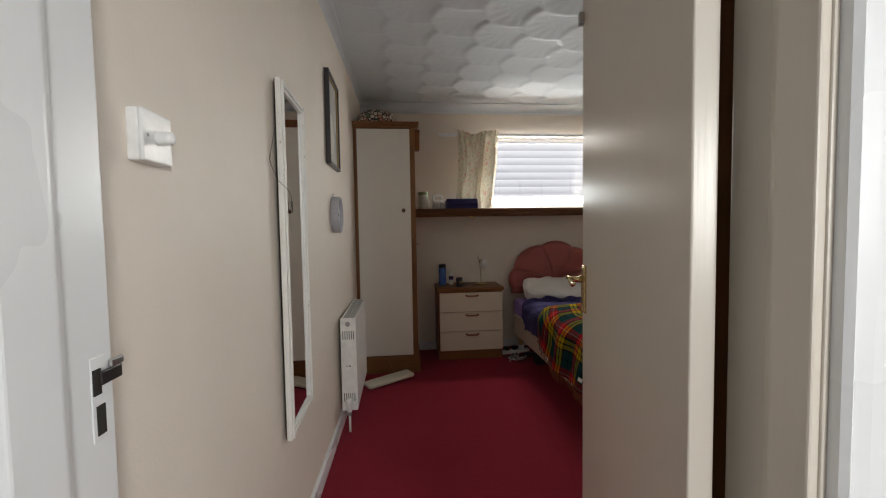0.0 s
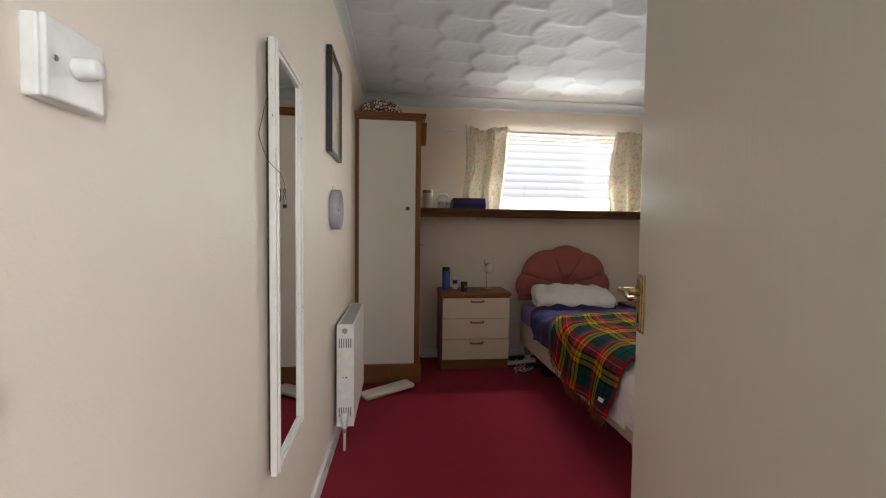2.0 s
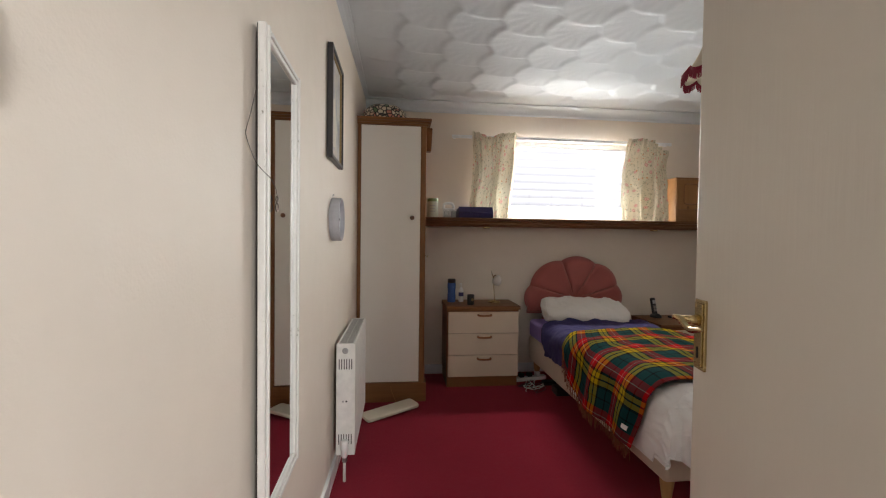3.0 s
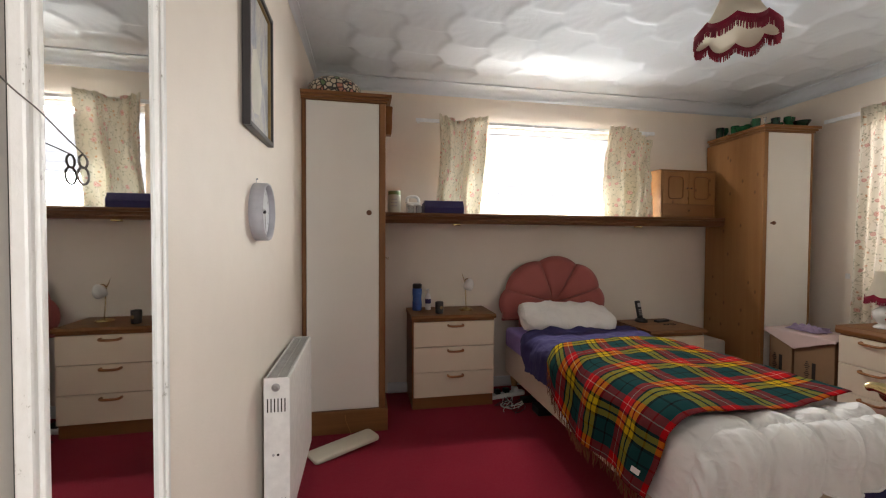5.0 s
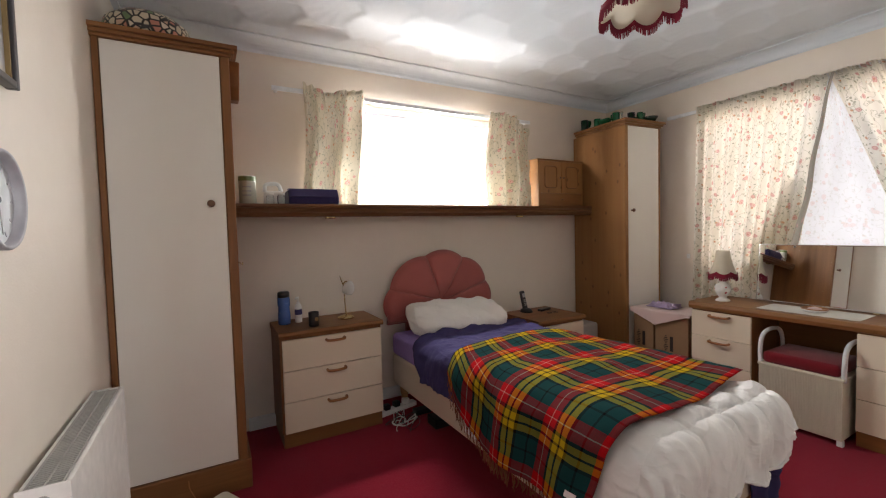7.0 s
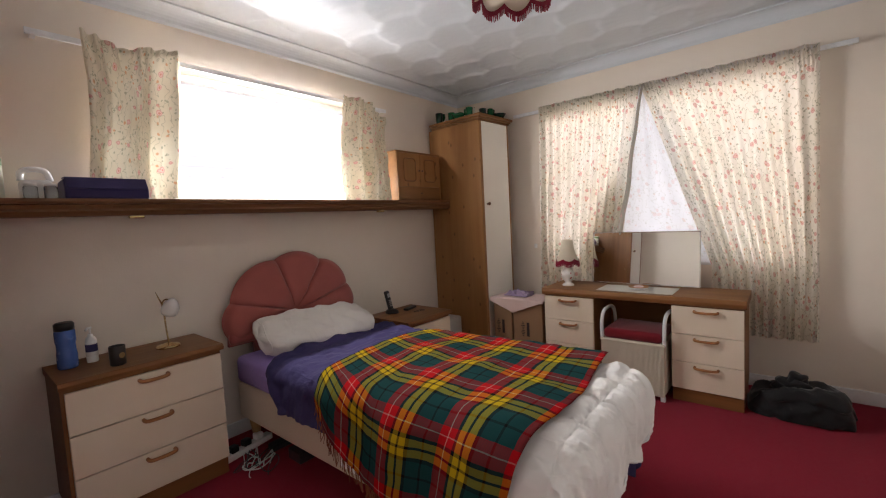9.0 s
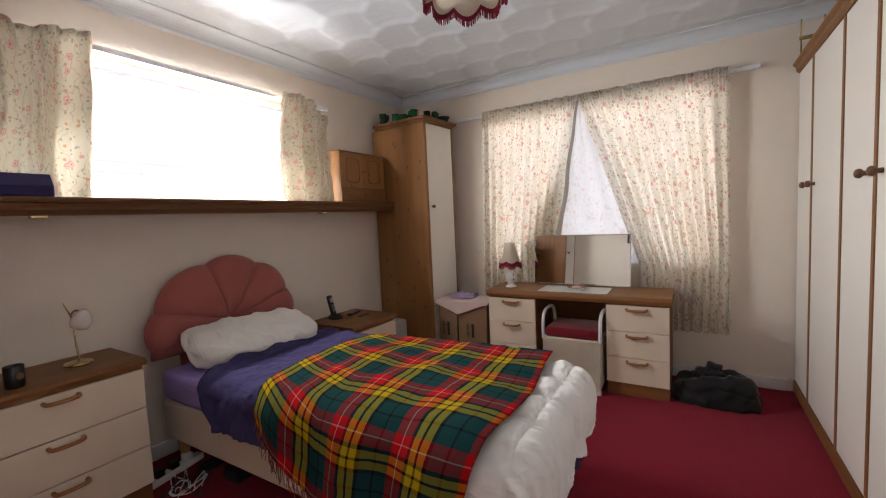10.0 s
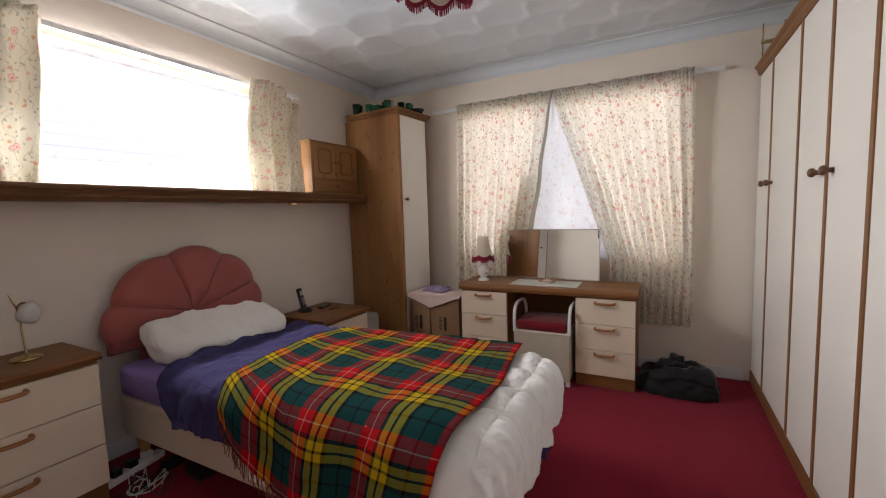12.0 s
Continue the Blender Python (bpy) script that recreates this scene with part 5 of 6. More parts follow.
# radiator
rad = thing("radiator", pose(0, 0, 0), "white double-panel radiator with a grilled top", "radiator")
R0, R1, RZ0, RZ1, RXA, RXB = 2.57, 3.245, 0.14, 0.72, 0.04, 0.132
part("front_panel", box(RXB - 0.012, R0 + 0.004, RZ0, RXB, R1 - 0.004, RZ1 - 0.006, 0.005, seg=3), RADIATOR_WHITE, rad)
part("back_panel", box(RXA, R0 + 0.004, RZ0, RXA + 0.012, R1 - 0.004, RZ1 - 0.006, 0.005), RADIATOR_WHITE, rad)
for ya, yb in ((R0, R0 + 0.003), (R1 - 0.003, R1)):
    sp = part("side_plate", box(RXA - 0.001, ya, RZ0 + 0.004, RXB + 0.001, yb, RZ1 - 0.003, 0.001), RADIATOR_WHITE, rad)
    for z in (RZ1 - 0.135, RZ0 + 0.06):
        for k in range(6):
            x = RXA + 0.013 + k * 0.0125
            # each slot is a dark block, its shade put into the colour
            part("slot", box(x - 0.0022, R0 - 0.0008, z, x + 0.0022, R0 + 0.0015, z + 0.052, 0.0006) if ya == R0 else box(x - 0.0022, R1 - 0.0015, z, x + 0.0022, R1 + 0.0008, z + 0.052, 0.0006), SHADE_AND_BACKING, sp)
    if ya == R0:
        for x, r, mm in ((RXA + 0.043, 0.0155, STEEL),):
            part("plug", lathe([(r, 0), (r, 0.003), (r * 0.55, 0.004), (r * 0.45, 0.002), (0, 0.002)], 20, None, pose(x, R0, RZ1 - 0.04, 90)), mm, sp, "grey steel blanking plug")
        # the second hole is a dark disc standing for its shade
        for x in (RXA + 0.033, RXA + 0.05):
            part("hole", lathe([(0.005, 0), (0.0048, 0.0012), (0, 0.0013)], 12, None, pose(x, R0, 0.42, 90)), SHADE_AND_BACKING if x > RXA + 0.04 else STEEL, sp)
grille = part("top_grille", bmesh.new(), plain("grey_grille", (0.42, 0.41, 0.39), 0.45), rad)
b = bmesh.new()
for ya in np.arange(R0 + 0.008, R1 - 0.01, 0.011):
    box(RXA + 0.012, float(ya), RZ1 - 0.012, RXB - 0.012, float(ya) + 0.0036, RZ1 - 0.005, 0, b)
for x in (RXA + 0.012, RXA + 0.045, RXB - 0.015):
    box(x, R0 + 0.004, RZ1 - 0.011, x + 0.0035, R1 - 0.004, RZ1 - 0.0035, 0, b)
b.to_mesh(grille.data)
b.free()
# dark block that stands for the shade between the panels
part("shaded_fins", box(RXA + 0.014, R0 + 0.01, RZ0 + 0.02, RXB - 0.014, R1 - 0.01, RZ1 - 0.03), SHADE_AND_BACKING, rad)
vb = bmesh.new()
tube([(0.085, R0 - 0.02, 0.02), (0.085, R0 - 0.02, 0.12), (0.085, R0 - 0.018, 0.16)], 0.0075, 10, vb)
tube([(0.085, R0 + 0.004, 0.17), (0.085, R0 - 0.02, 0.17)], 0.01, 10, vb)
part("pipe", vb, RADIATOR_WHITE, rad, "white-painted feed pipe", True)
part("valve", lathe([(0.013, 0.145), (0.015, 0.15), (0.015, 0.175), (0.02, 0.18), (0.02, 0.225), (0.015, 0.23), (0, 0.23)], 20, None, pose(0.085, R0 - 0.02, 0)), WHITE_PLASTIC, rad, "white radiator valve", True)
part("valve_nut", lathe([(0.011, 0.12), (0.013, 0.122), (0.013, 0.142), (0.011, 0.145)], 6, None, pose(0.085, R0 - 0.02, 0)), STEEL, rad, "steel valve nut")

# ---- hanging lamp ----
CREAM_SHADE = sheer_mat("cream_lampshade_silk", (0.74, 0.68, 0.56), 0.35)
MAROON = cloth("maroon_fringe", (0.27, 0.012, 0.038), 0.85, 0.3, 300, 0.3)


def fringed_shade(t, r_top, r_bot, z_top, z_bot, n, fringe_len, seg=96):
    """A scalloped, waisted shade with a fringe round its lower edge; the rim dips between the ribs."""
    steps = 10
    prof = []
    for k in range(steps + 1):
        q = k / steps
        prof.append((r_top + (r_bot - r_top) * (0.35 * q + 0.65 * q ** 2.2), z_top + (z_bot - z_top) * q))

    def wave(a, k):
        q = k / steps
        lob = abs(math.sin(n * a / 2))
        return 1 + 0.1 * q * (lob - 0.6), -0.2 * r_bot * (q ** 3) * (lob - 0.5)

    part("shade", shell(prof, seg, None, None, wave), CREAM_SHADE, t, "cream waisted lampshade", True)
    wave2 = lambda a, k: (wave(a, steps)[0] * 1.012, wave(a, steps)[1])
    part("trim_band", shell([(r_bot, z_bot + fringe_len * 0.4), (r_bot * 1.006, z_bot), (r_bot * 1.0, z_bot - fringe_len * 0.45)], seg, None, None, wave2), MAROON, t, "maroon braid", True)
    rng = random.Random(8)
    b = bmesh.new()
    count = int(2 * math.pi * r_bot / 0.0045)
    for i in range(count):
        a = 2 * math.pi * i / count
        s, dz = wave2(a, 0)
        p = Vector((r_bot * s * math.cos(a), r_bot * s * math.sin(a), z_bot + dz))
        e = p + Vector((rng.uniform(-0.003, 0.003), rng.uniform(-0.003, 0.003), -fringe_len * rng.uniform(0.85, 1.05)))
        tube([p, e], 0.0021, 4, b)
    tagged(part("fringe", b, MAROON, t, "maroon silk fringe"), kind="stuff")


pend = thing("pendant_lamp", pose(1.95, 2.42, 0), "hanging lamp with a cream scalloped shade and maroon fringe", "ceiling lamp")
part("ceiling_rose", lathe([(0.045, RZ - 0.012), (0.042, RZ - 0.035), (0.02, RZ - 0.045), (0, RZ - 0.045)], 24), WHITE_PLASTIC, pend, smooth=True)
part("flex", tube([(0, 0, RZ - 0.04), (0, 0, 2.38)], 0.0035, 8), WHITE_PLASTIC, pend)
part("lamp_holder", lathe([(0.012, 2.39), (0.02, 2.38), (0.02, 2.31), (0.016, 2.3), (0, 2.3)], 20), WHITE_PLASTIC, pend, smooth=True)
part("bulb", lathe([(0.013, 2.305), (0.014, 2.29), (0.028, 2.255), (0.03, 2.235), (0.022, 2.21), (0, 2.2)], 20), WHITE_PLASTIC, pend, smooth=True)
fringed_shade(pend, 0.047, 0.15, 2.33, 2.118, 8, 0.042)
# ---- things on the floor ----
CREAM_PAD = paint("cream_padded_vinyl", (0.7, 0.64, 0.52), 0.5, 0.05, 6, 90, 0.15)
pad = thing("padded_board", pose(0.30, 3.40, 0.012, 0, -3, 29), "cream padded board lying on the carpet", "cushion")
part("pad", prism(rounded(-0.205, -0.07, 0.205, 0.07, 0.025), "z", 0.0, 0.026, 0.008), CREAM_PAD, pad)
part("tie", tube(smooth_line([(0.08, 0.065, 0.02), (0.085, 0.09, 0.04), (0.07, 0.11, 0.1), (0.075, 0.125, 0.13)], 5), 0.0022, 6), HANDLE_WOOD, pad, "thin pale cord tie")

CABLE_WHITE = plain("white_cable", (0.75, 0.74, 0.72), 0.45)
rng = random.Random(12)
for k in range(7):
    cx, cy, ra, rb = rng.uniform(1.47, 1.6), rng.uniform(3.76, 3.9), rng.uniform(0.05, 0.11), rng.uniform(0.03, 0.07)
    turns, start = rng.uniform(0.7, 1.6), rng.uniform(0, 6.28)
    pts = [(1.5 + 0.04 * (k % 3), 4.02, 0.006)]
    for j in range(11):
        a = start + 2 * math.pi * turns * j / 10
        pts.append((cx + ra * math.cos(a) + 0.012 * j * (k % 2) - 0.03, cy + rb * math.sin(a * 1.15) - 0.003 * j, 0.005 + 0.009 * abs(math.sin(a * 1.7 + k))))
    white = k in (0, 2, 3, 5)
    solo("cable", tube(smooth_line(pts, 6), 0.0032 if k % 2 else 0.0026, 6), CABLE_WHITE if white else BLACK,
         "thin white cable tangled on the carpet" if white else "black cable tangled on the carpet", "cable", group="cables under the bed", smooth=True)
strip = thing("socket_strip", pose(1.53, 4.02, 0.0, 0, 0, 12), "white extension socket strip on the carpet by the bed", "extension lead")
part("body", box(-0.15, -0.028, 0.0, 0.15, 0.028, 0.034, 0.006), WHITE_PLASTIC, strip)
for x in (-0.09, -0.01, 0.07):
    part("plug", box(x - 0.022, -0.022, 0.034, x + 0.022, 0.022, 0.07, 0.006), BLACK if x < 0 else WHITE_PLASTIC, strip, "plug pushed into the strip")
solo("charger", box(1.60, 3.86, 0.0, 1.72, 3.93, 0.035, 0.008), BLACK, "black power adaptor on the carpet", "charger")
solo("floor_box", box(1.62, 3.62, 0.0, 1.86, 3.74, 0.06, 0.006), BLACK, "low black box under the bed", "box")

BAG = cloth("black_nylon", (0.012, 0.012, 0.014), 0.6, 0.2, 300, 0.3)


def bag():
    """A soft holdall: slumped body, squarish far end, its handles knotted upright."""
    t = thing("holdall", pose(3.645, 1.565, 0), "slumped black nylon bag on the carpet", "bag")

    def f(u, v):
        a, q = 2 * math.pi * u, v
        r = math.cos(q * math.pi / 2) ** 0.28
        ca, sa = math.cos(a), math.sin(a)
        x = 0.135 * r * math.copysign(abs(ca) ** 0.75, ca)
        y = 0.245 * r * math.copysign(abs(sa) ** 0.75, sa)
        z = math.sin(q * math.pi / 2) ** 0.8 * (0.185 - 0.05 * max(0.0, sa) ** 2)
        ridge = (1 - abs(fuzz(x * 1.5, y, z * 1.5, 7))) ** 5
        n = 0.02 * fuzz(x * 2, y * 1.6, z * 2, 8) + 0.01 * fuzz(x, y, z, 24) + 0.016 * (ridge - 0.35)
        return Vector((x + n, y + n * 0.6, max(0.002, z + n * (0.3 + q))))
    part("body", sheet(f, 84, 36), BAG, t, smooth=True)
    for k, (cx, cy, cz, rx, ry, rz) in enumerate(((-0.02, 0.03, 0.19, 0.042, 0.075, 0.05), (-0.03, 0.005, 0.225, 0.03, 0.05, 0.04))):
        def g(u, v):
            a, b = 2 * math.pi * u, math.pi * (v - 0.5)
            p = Vector((rx * math.cos(b) * math.cos(a), ry * math.cos(b) * math.sin(a), rz * math.sin(b)))
            return Vector((cx, cy, cz)) + p * (1 + 0.7 * fuzz(p.x + k, p.y, p.z, 26))
        part("knotted_handle", sheet(g, 36, 20), BAG, t, "knotted black handles", True)


bag()

# cardboard boxes beside the dressing table
CARD = paint("brown_cardboard", (0.27, 0.16, 0.085), 0.8, 0.08, 3, 60, 0.15)
CARD_PRINT = plain("dark_printed_ink", (0.025, 0.016, 0.012), 0.7)
for y0, y1, h in ((3.13, 3.395, 0.56), (3.41, 3.585, 0.565)):
    bx = thing("cardboard_box", pose(0, 0, 0), "tall plain brown cardboard box with dark printed marks", "box", "boxes by the dressing table")
    part("body", box(3.515, y0, 0, 3.83, y1, h, 0.004), CARD, bx)
    yc = (y0 + y1) / 2 + 0.03
    for k, hh in enumerate((0.012, 0.024, 0.036, 0.024, 0.012, 0.024, 0.036, 0.024, 0.012)):
        part("printed_bar", box(3.5125, yc - hh / 2 + 0.012, 0.27 + k * 0.014, 3.5155, yc + hh / 2 + 0.012, 0.276 + k * 0.014), CARD_PRINT, bx)
    part("printed_block", box(3.5125, yc - 0.045, 0.27, 3.5155, yc - 0.022, 0.385), CARD_PRINT, bx)
    part("tape", box(3.53, (y0 + y1) / 2 - 0.02, h - 0.0005, 3.81, (y0 + y1) / 2 + 0.02, h + 0.0008), CARD, bx)

PINK = cloth("pale_pink_cotton", (0.66, 0.5, 0.47), 0.9, 0.06, 800, 0.25)
LILAC = cloth("lilac_cotton", (0.36, 0.27, 0.42), 0.9, 0.15, 500, 0.3)


def box_cloth():
    def f(u, v):
        y = 3.11 + 0.5 * u
        s = 0.47 * v
        point = 0.115 - 0.2 * abs(u - 0.55)
        if s < 0.3:
            x, z = 3.8 - s, 0.573
        else:
            d = (s - 0.3) / 0.17
            x, z = 3.5 - 0.006 * d, 0.573 - max(0.012, point) * d
        return Vector((x, y, z + 0.004 * fuzz(u * 5, v * 5, 0.5, 2) + (0.003 if s < 0.3 else 0)))
    solo("cloth", sheet(f, 50, 40, thick=0.003), PINK, "pale pink cloth draped over cardboard boxes", "cloth", smooth=True)

    def g(u, v):
        x, y = 3.58 + 0.15 * v, 3.3 + 0.22 * u
        e = min(1, 6 * min(u, 1 - u, v, 1 - v))
        return Vector((x + 0.02 * fuzz(u, v, 3, 4), y, 0.583 + 0.03 * e * (0.7 + 0.8 * fuzz(u * 3, v * 3, 1, 2.5))))
    solo("folded_garment", sheet(g, 36, 28, thick=0.004), LILAC, "crumpled lilac garment lying on a pink cloth", "clothes", smooth=True)


box_cloth()

# loom stool under the dressing table
LOOM = paint("cream_loom_weave", (0.66, 0.61, 0.5), 0.6, 0.05, 5, 200, 0.3)
RED_SEAT = cloth("red_velvet_seat", (0.2, 0.008, 0.016), 0.85, 0.15, 400, 0.2)
stool = thing("loom_stool", pose(3.405, 2.432, 0), "cream woven box stool with a red padded seat and bent arms", "stool")
part("box", box(0.006, -0.2, 0.03, 0.36, 0.2, 0.375, 0.006), LOOM, stool)
b = bmesh.new()
for k in range(52):
    y = -0.197 + k * 0.00765
    tube([(0.005, y, 0.034), (0.005, y, 0.372)], 0.0032, 6, b)
tagged(part("weave", b, LOOM, stool, "upright woven strands"), kind="stuff")
part("rim", box(0.0, -0.206, 0.366, 0.364, 0.206, 0.38, 0.005), LOOM, stool)
part("seat", box(0.014, -0.186, 0.378, 0.35, 0.186, 0.45, 0.025, seg=4), RED_SEAT, stool, "red padded seat", True)
for s in (-1, 1):
    arc = [(0.03, s * 0.198, 0.36), (0.028, s * 0.2, 0.45), (0.045, s * 0.2, 0.52), (0.09, s * 0.2, 0.555), (0.17, s * 0.2, 0.565), (0.26, s * 0.2, 0.555), (0.31, s * 0.2, 0.52), (0.33, s * 0.198, 0.45), (0.33, s * 0.198, 0.36)]
    part("arm", tube(smooth_line(arc, 5), 0.0125, 10), GLOSS_WHITE, stool, "bent white arm hoop", True)
    for x in (0.02, 0.34):
        part("foot", box(x - 0.014, s * 0.19 - 0.014, 0, x + 0.014, s * 0.19 + 0.014, 0.034, 0.003), GLOSS_WHITE, stool)

# ---- on the dressing table ----
PORCELAIN = plain("white_porcelain", (0.78, 0.77, 0.75), 0.15)
TZ = 0.692
tl = thing("table_lamp", pose(3.66, 2.965, TZ), "porcelain table lamp with a cream shade and maroon fringe", "lamp")
part("base", lathe([(0.045, 0), (0.047, 0.006), (0.04, 0.014), (0.026, 0.022), (0.024, 0.03), (0.04, 0.05), (0.05, 0.075), (0.052, 0.095), (0.045, 0.115), (0.026, 0.13), (0.018, 0.14), (0.016, 0.16), (0, 0.16)], 32), PORCELAIN, tl, "white flowered porcelain base", True)
rng = random.Random(3)
FLOWER = plain("painted_rose_red", (0.4, 0.04, 0.06), 0.25)
for k in range(9):
    a, z = rng.uniform(0, 6.28), rng.uniform(0.06, 0.11)
    part("painted_flower", lathe([(0.006, 0.0), (0.005, 0.0012), (0, 0.0016)], 8, None, pose(0.0508 * math.cos(a), 0.0508 * math.sin(a), z, 0, 90, math.degrees(a))), FLOWER, tl)
part("stem", tube([(0, 0, 0.155), (0, 0, 0.26)], 0.006, 8), BRASS, tl)
fringed_shade(tl, 0.043, 0.088, 0.365, 0.195, 6, 0.035, 72)

LACE = sheer_mat("white_lace", (0.78, 0.76, 0.7), 0.2, 0.12)


def doily():
    def f(u, v):
        x, y = 3.53 + 0.25 * v, 2.20 + 0.5 * u
        w = 0.008 * abs(math.sin(26 * u)) * (1 if v < 0.1 else 0)
        return Vector((x - w, y, TZ + 0.0025 + 0.0012 * fuzz(u * 8, v * 8, 0, 2)))
    solo("lace_runner", sheet(f, 60, 20, thick=0.0015), LACE, "white lace-edged runner on the dressing table", "table runner")


doily()
tray = thing("trinket_dish", pose(3.66, 2.44, TZ + 0.004), "small round pale dish with a brown rim", "dish")
part("dish", lathe([(0.05, 0), (0.058, 0.004), (0.066, 0.016), (0.064, 0.018), (0.054, 0.008), (0, 0.007)], 32), PORCELAIN, tray, smooth=True)
part("rim", lathe([(0.064, 0.015), (0.068, 0.018), (0.066, 0.022), (0.062, 0.02), (0.062, 0.016)], 32), HANDLE_WOOD, tray, "brown rim", True)
part("contents", lathe([(0.04, 0.008), (0.03, 0.022), (0.01, 0.028), (0, 0.028)], 20), PINK, tray, smooth=True)

# ---- on the chest ----
CZ = 0.69
BLUE_PLASTIC = plain("blue_plastic", (0.06, 0.14, 0.42), 0.25)
wb = thing("water_bottle", pose(0.822, 4.12, CZ), "translucent blue sports bottle with a black cap", "bottle")
part("body", lathe([(0.034, 0), (0.037, 0.006), (0.037, 0.06), (0.034, 0.085), (0.034, 0.11), (0.037, 0.125), (0.037, 0.165), (0.033, 0.175)], 28), BLUE_PLASTIC, wb, smooth=True)
part("cap", lathe([(0.036, 0.172), (0.036, 0.2), (0.03, 0.207), (0.026, 0.207), (0, 0.207)], 28), BLACK, wb, "black screw cap", True)
pb = thing("pump_bottle", pose(0.91, 4.13, CZ), "white lotion bottle with a pump", "bottle")
part("body", lathe([(0.02, 0), (0.022, 0.004), (0.022, 0.1), (0.017, 0.115), (0.01, 0.12), (0.01, 0.13), (0, 0.13)], 24), WHITE_PLASTIC, pb, smooth=True)
part("label", shell([(0.0224, 0.03), (0.0224, 0.09)], 24), PORCELAIN, pb)
part("label_band", shell([(0.0228, 0.05), (0.0228, 0.085)], 24), NAVY, pb, "dark blue label band")
pump = tube([(0, 0, 0.125), (0, 0, 0.158)], 0.004, 8)
tube([(0.004, 0, 0.16), (-0.012, -0.02, 0.162), (-0.02, -0.033, 0.156)], 0.0055, 8, pump)
part("pump", pump, WHITE_PLASTIC, pb, smooth=True)
cn = thing("candle_jar", pose(0.968, 3.955, CZ), "black glass candle jar with a gold emblem", "candle")
part("jar", lathe([(0.027, 0), (0.03, 0.004), (0.031, 0.085), (0.0295, 0.087), (0.027, 0.078), (0.026, 0.02), (0, 0.018)], 28), BLACK, cn, smooth=True)
part("emblem", lathe([(0.013, 0), (0.012, 0.0008), (0, 0.001)], 18, None, pose(0.0105, -0.0292, 0.046, 90, 0, 20)), GOLD, cn)

MILK_GLASS = sheer_mat("opal_glass", (0.86, 0.85, 0.82), 0.15, 0.0, 0.2)
rl = thing("reading_lamp", pose(1.2, 4.07, CZ), "small brass table lamp with a white tulip shade", "lamp")
part("base", lathe([(0.052, 0), (0.054, 0.005), (0.05, 0.011), (0.03, 0.016), (0.012, 0.022), (0, 0.022)], 32), BRASS, rl, "round brass base", True)
part("stem", tube(smooth_line([(0.004, 0.0, 0.015), (0.0, 0.006, 0.1), (-0.002, 0.01, 0.18), (-0.006, 0.008, 0.225), (0.008, -0.004, 0.245), (0.025, -0.018, 0.235)], 8), 0.004, 8), BRASS, rl, smooth=True)
part("finial", tube([(-0.006, 0.008, 0.22), (-0.018, 0.016, 0.255), (-0.026, 0.022, 0.285)], 0.0025, 6, None, [0.004, 0.003, 0.001]), BRASS, rl, smooth=True)
part("shade", lathe([(0.009, 0.026), (0.02, 0.017), (0.034, -0.004), (0.04, -0.028), (0.038, -0.048), (0.033, -0.06), (0.03, -0.058), (0.034, -0.036), (0.024, 0.0), (0, 0.014)], 24, None, pose(0.028, -0.02, 0.222, 18, 12)), MILK_GLASS, rl, "white tulip glass shade", True)

# ---- on the bedside cabinet ----
NZ = 0.56
ph = thing("cordless_phone", pose(2.7, 4.0, NZ, 0, 0, 12), "black cordless telephone upright in its cradle", "telephone")
part("cradle", lathe([(0.05, 0), (0.052, 0.006), (0.046, 0.02), (0.03, 0.032), (0, 0.034)], 28, None, Matrix.Diagonal((0.85, 1.1, 1, 1))), BLACK, ph, smooth=True)
hs = part("handset", box(-0.024, -0.012, 0.0, 0.024, 0.014, 0.155, 0.01, seg=4), BLACK, ph, m=pose(0, 0.008, 0.022, -14), smooth=True)
part("screen", box(-0.016, -0.0135, 0.1, 0.016, -0.0115, 0.132, 0.001), CLOCK_GREY, hs, "grey display")
for r_ in range(4):
    for c_ in range(3):
        part("key", box(-0.015 + c_ * 0.011, -0.0138, 0.03 + r_ * 0.014, -0.007 + c_ * 0.011, -0.0115, 0.039 + r_ * 0.014, 0.001), STEEL, hs)
solo("remote_control", box(-0.07, -0.022, 0, 0.07, 0.022, 0.018, 0.006, seg=3), BLACK, "small black remote control on the cabinet", "remote control", pose(2.87, 3.97, NZ, 0, 0, 14))
gl = thing("spectacles", pose(2.84, 3.84, NZ + 0.005, 0, 0, -10), "folded dark spectacles lying on the cabinet", "glasses")
for s in (-1, 1):
    part("lens_rim", tube([(s * 0.028 + 0.022 * math.cos(a), 0.016 * math.sin(a), 0.0) for a in np.linspace(0, 2 * math.pi, 19)], 0.0018, 6), BLACK, gl)
part("arm", tube([(-0.05, 0.004, 0.001), (0.045, 0.02, 0.002)], 0.0018, 6), BLACK, gl)
solo("storage_tub", box(3.1, 3.82, 0.0, 3.36, 4.04, 0.42, 0.02, seg=3), paint("frosted_grey_plastic", (0.4, 0.38, 0.35), 0.4), "greyish plastic storage tub beside the cabinet", "tub")

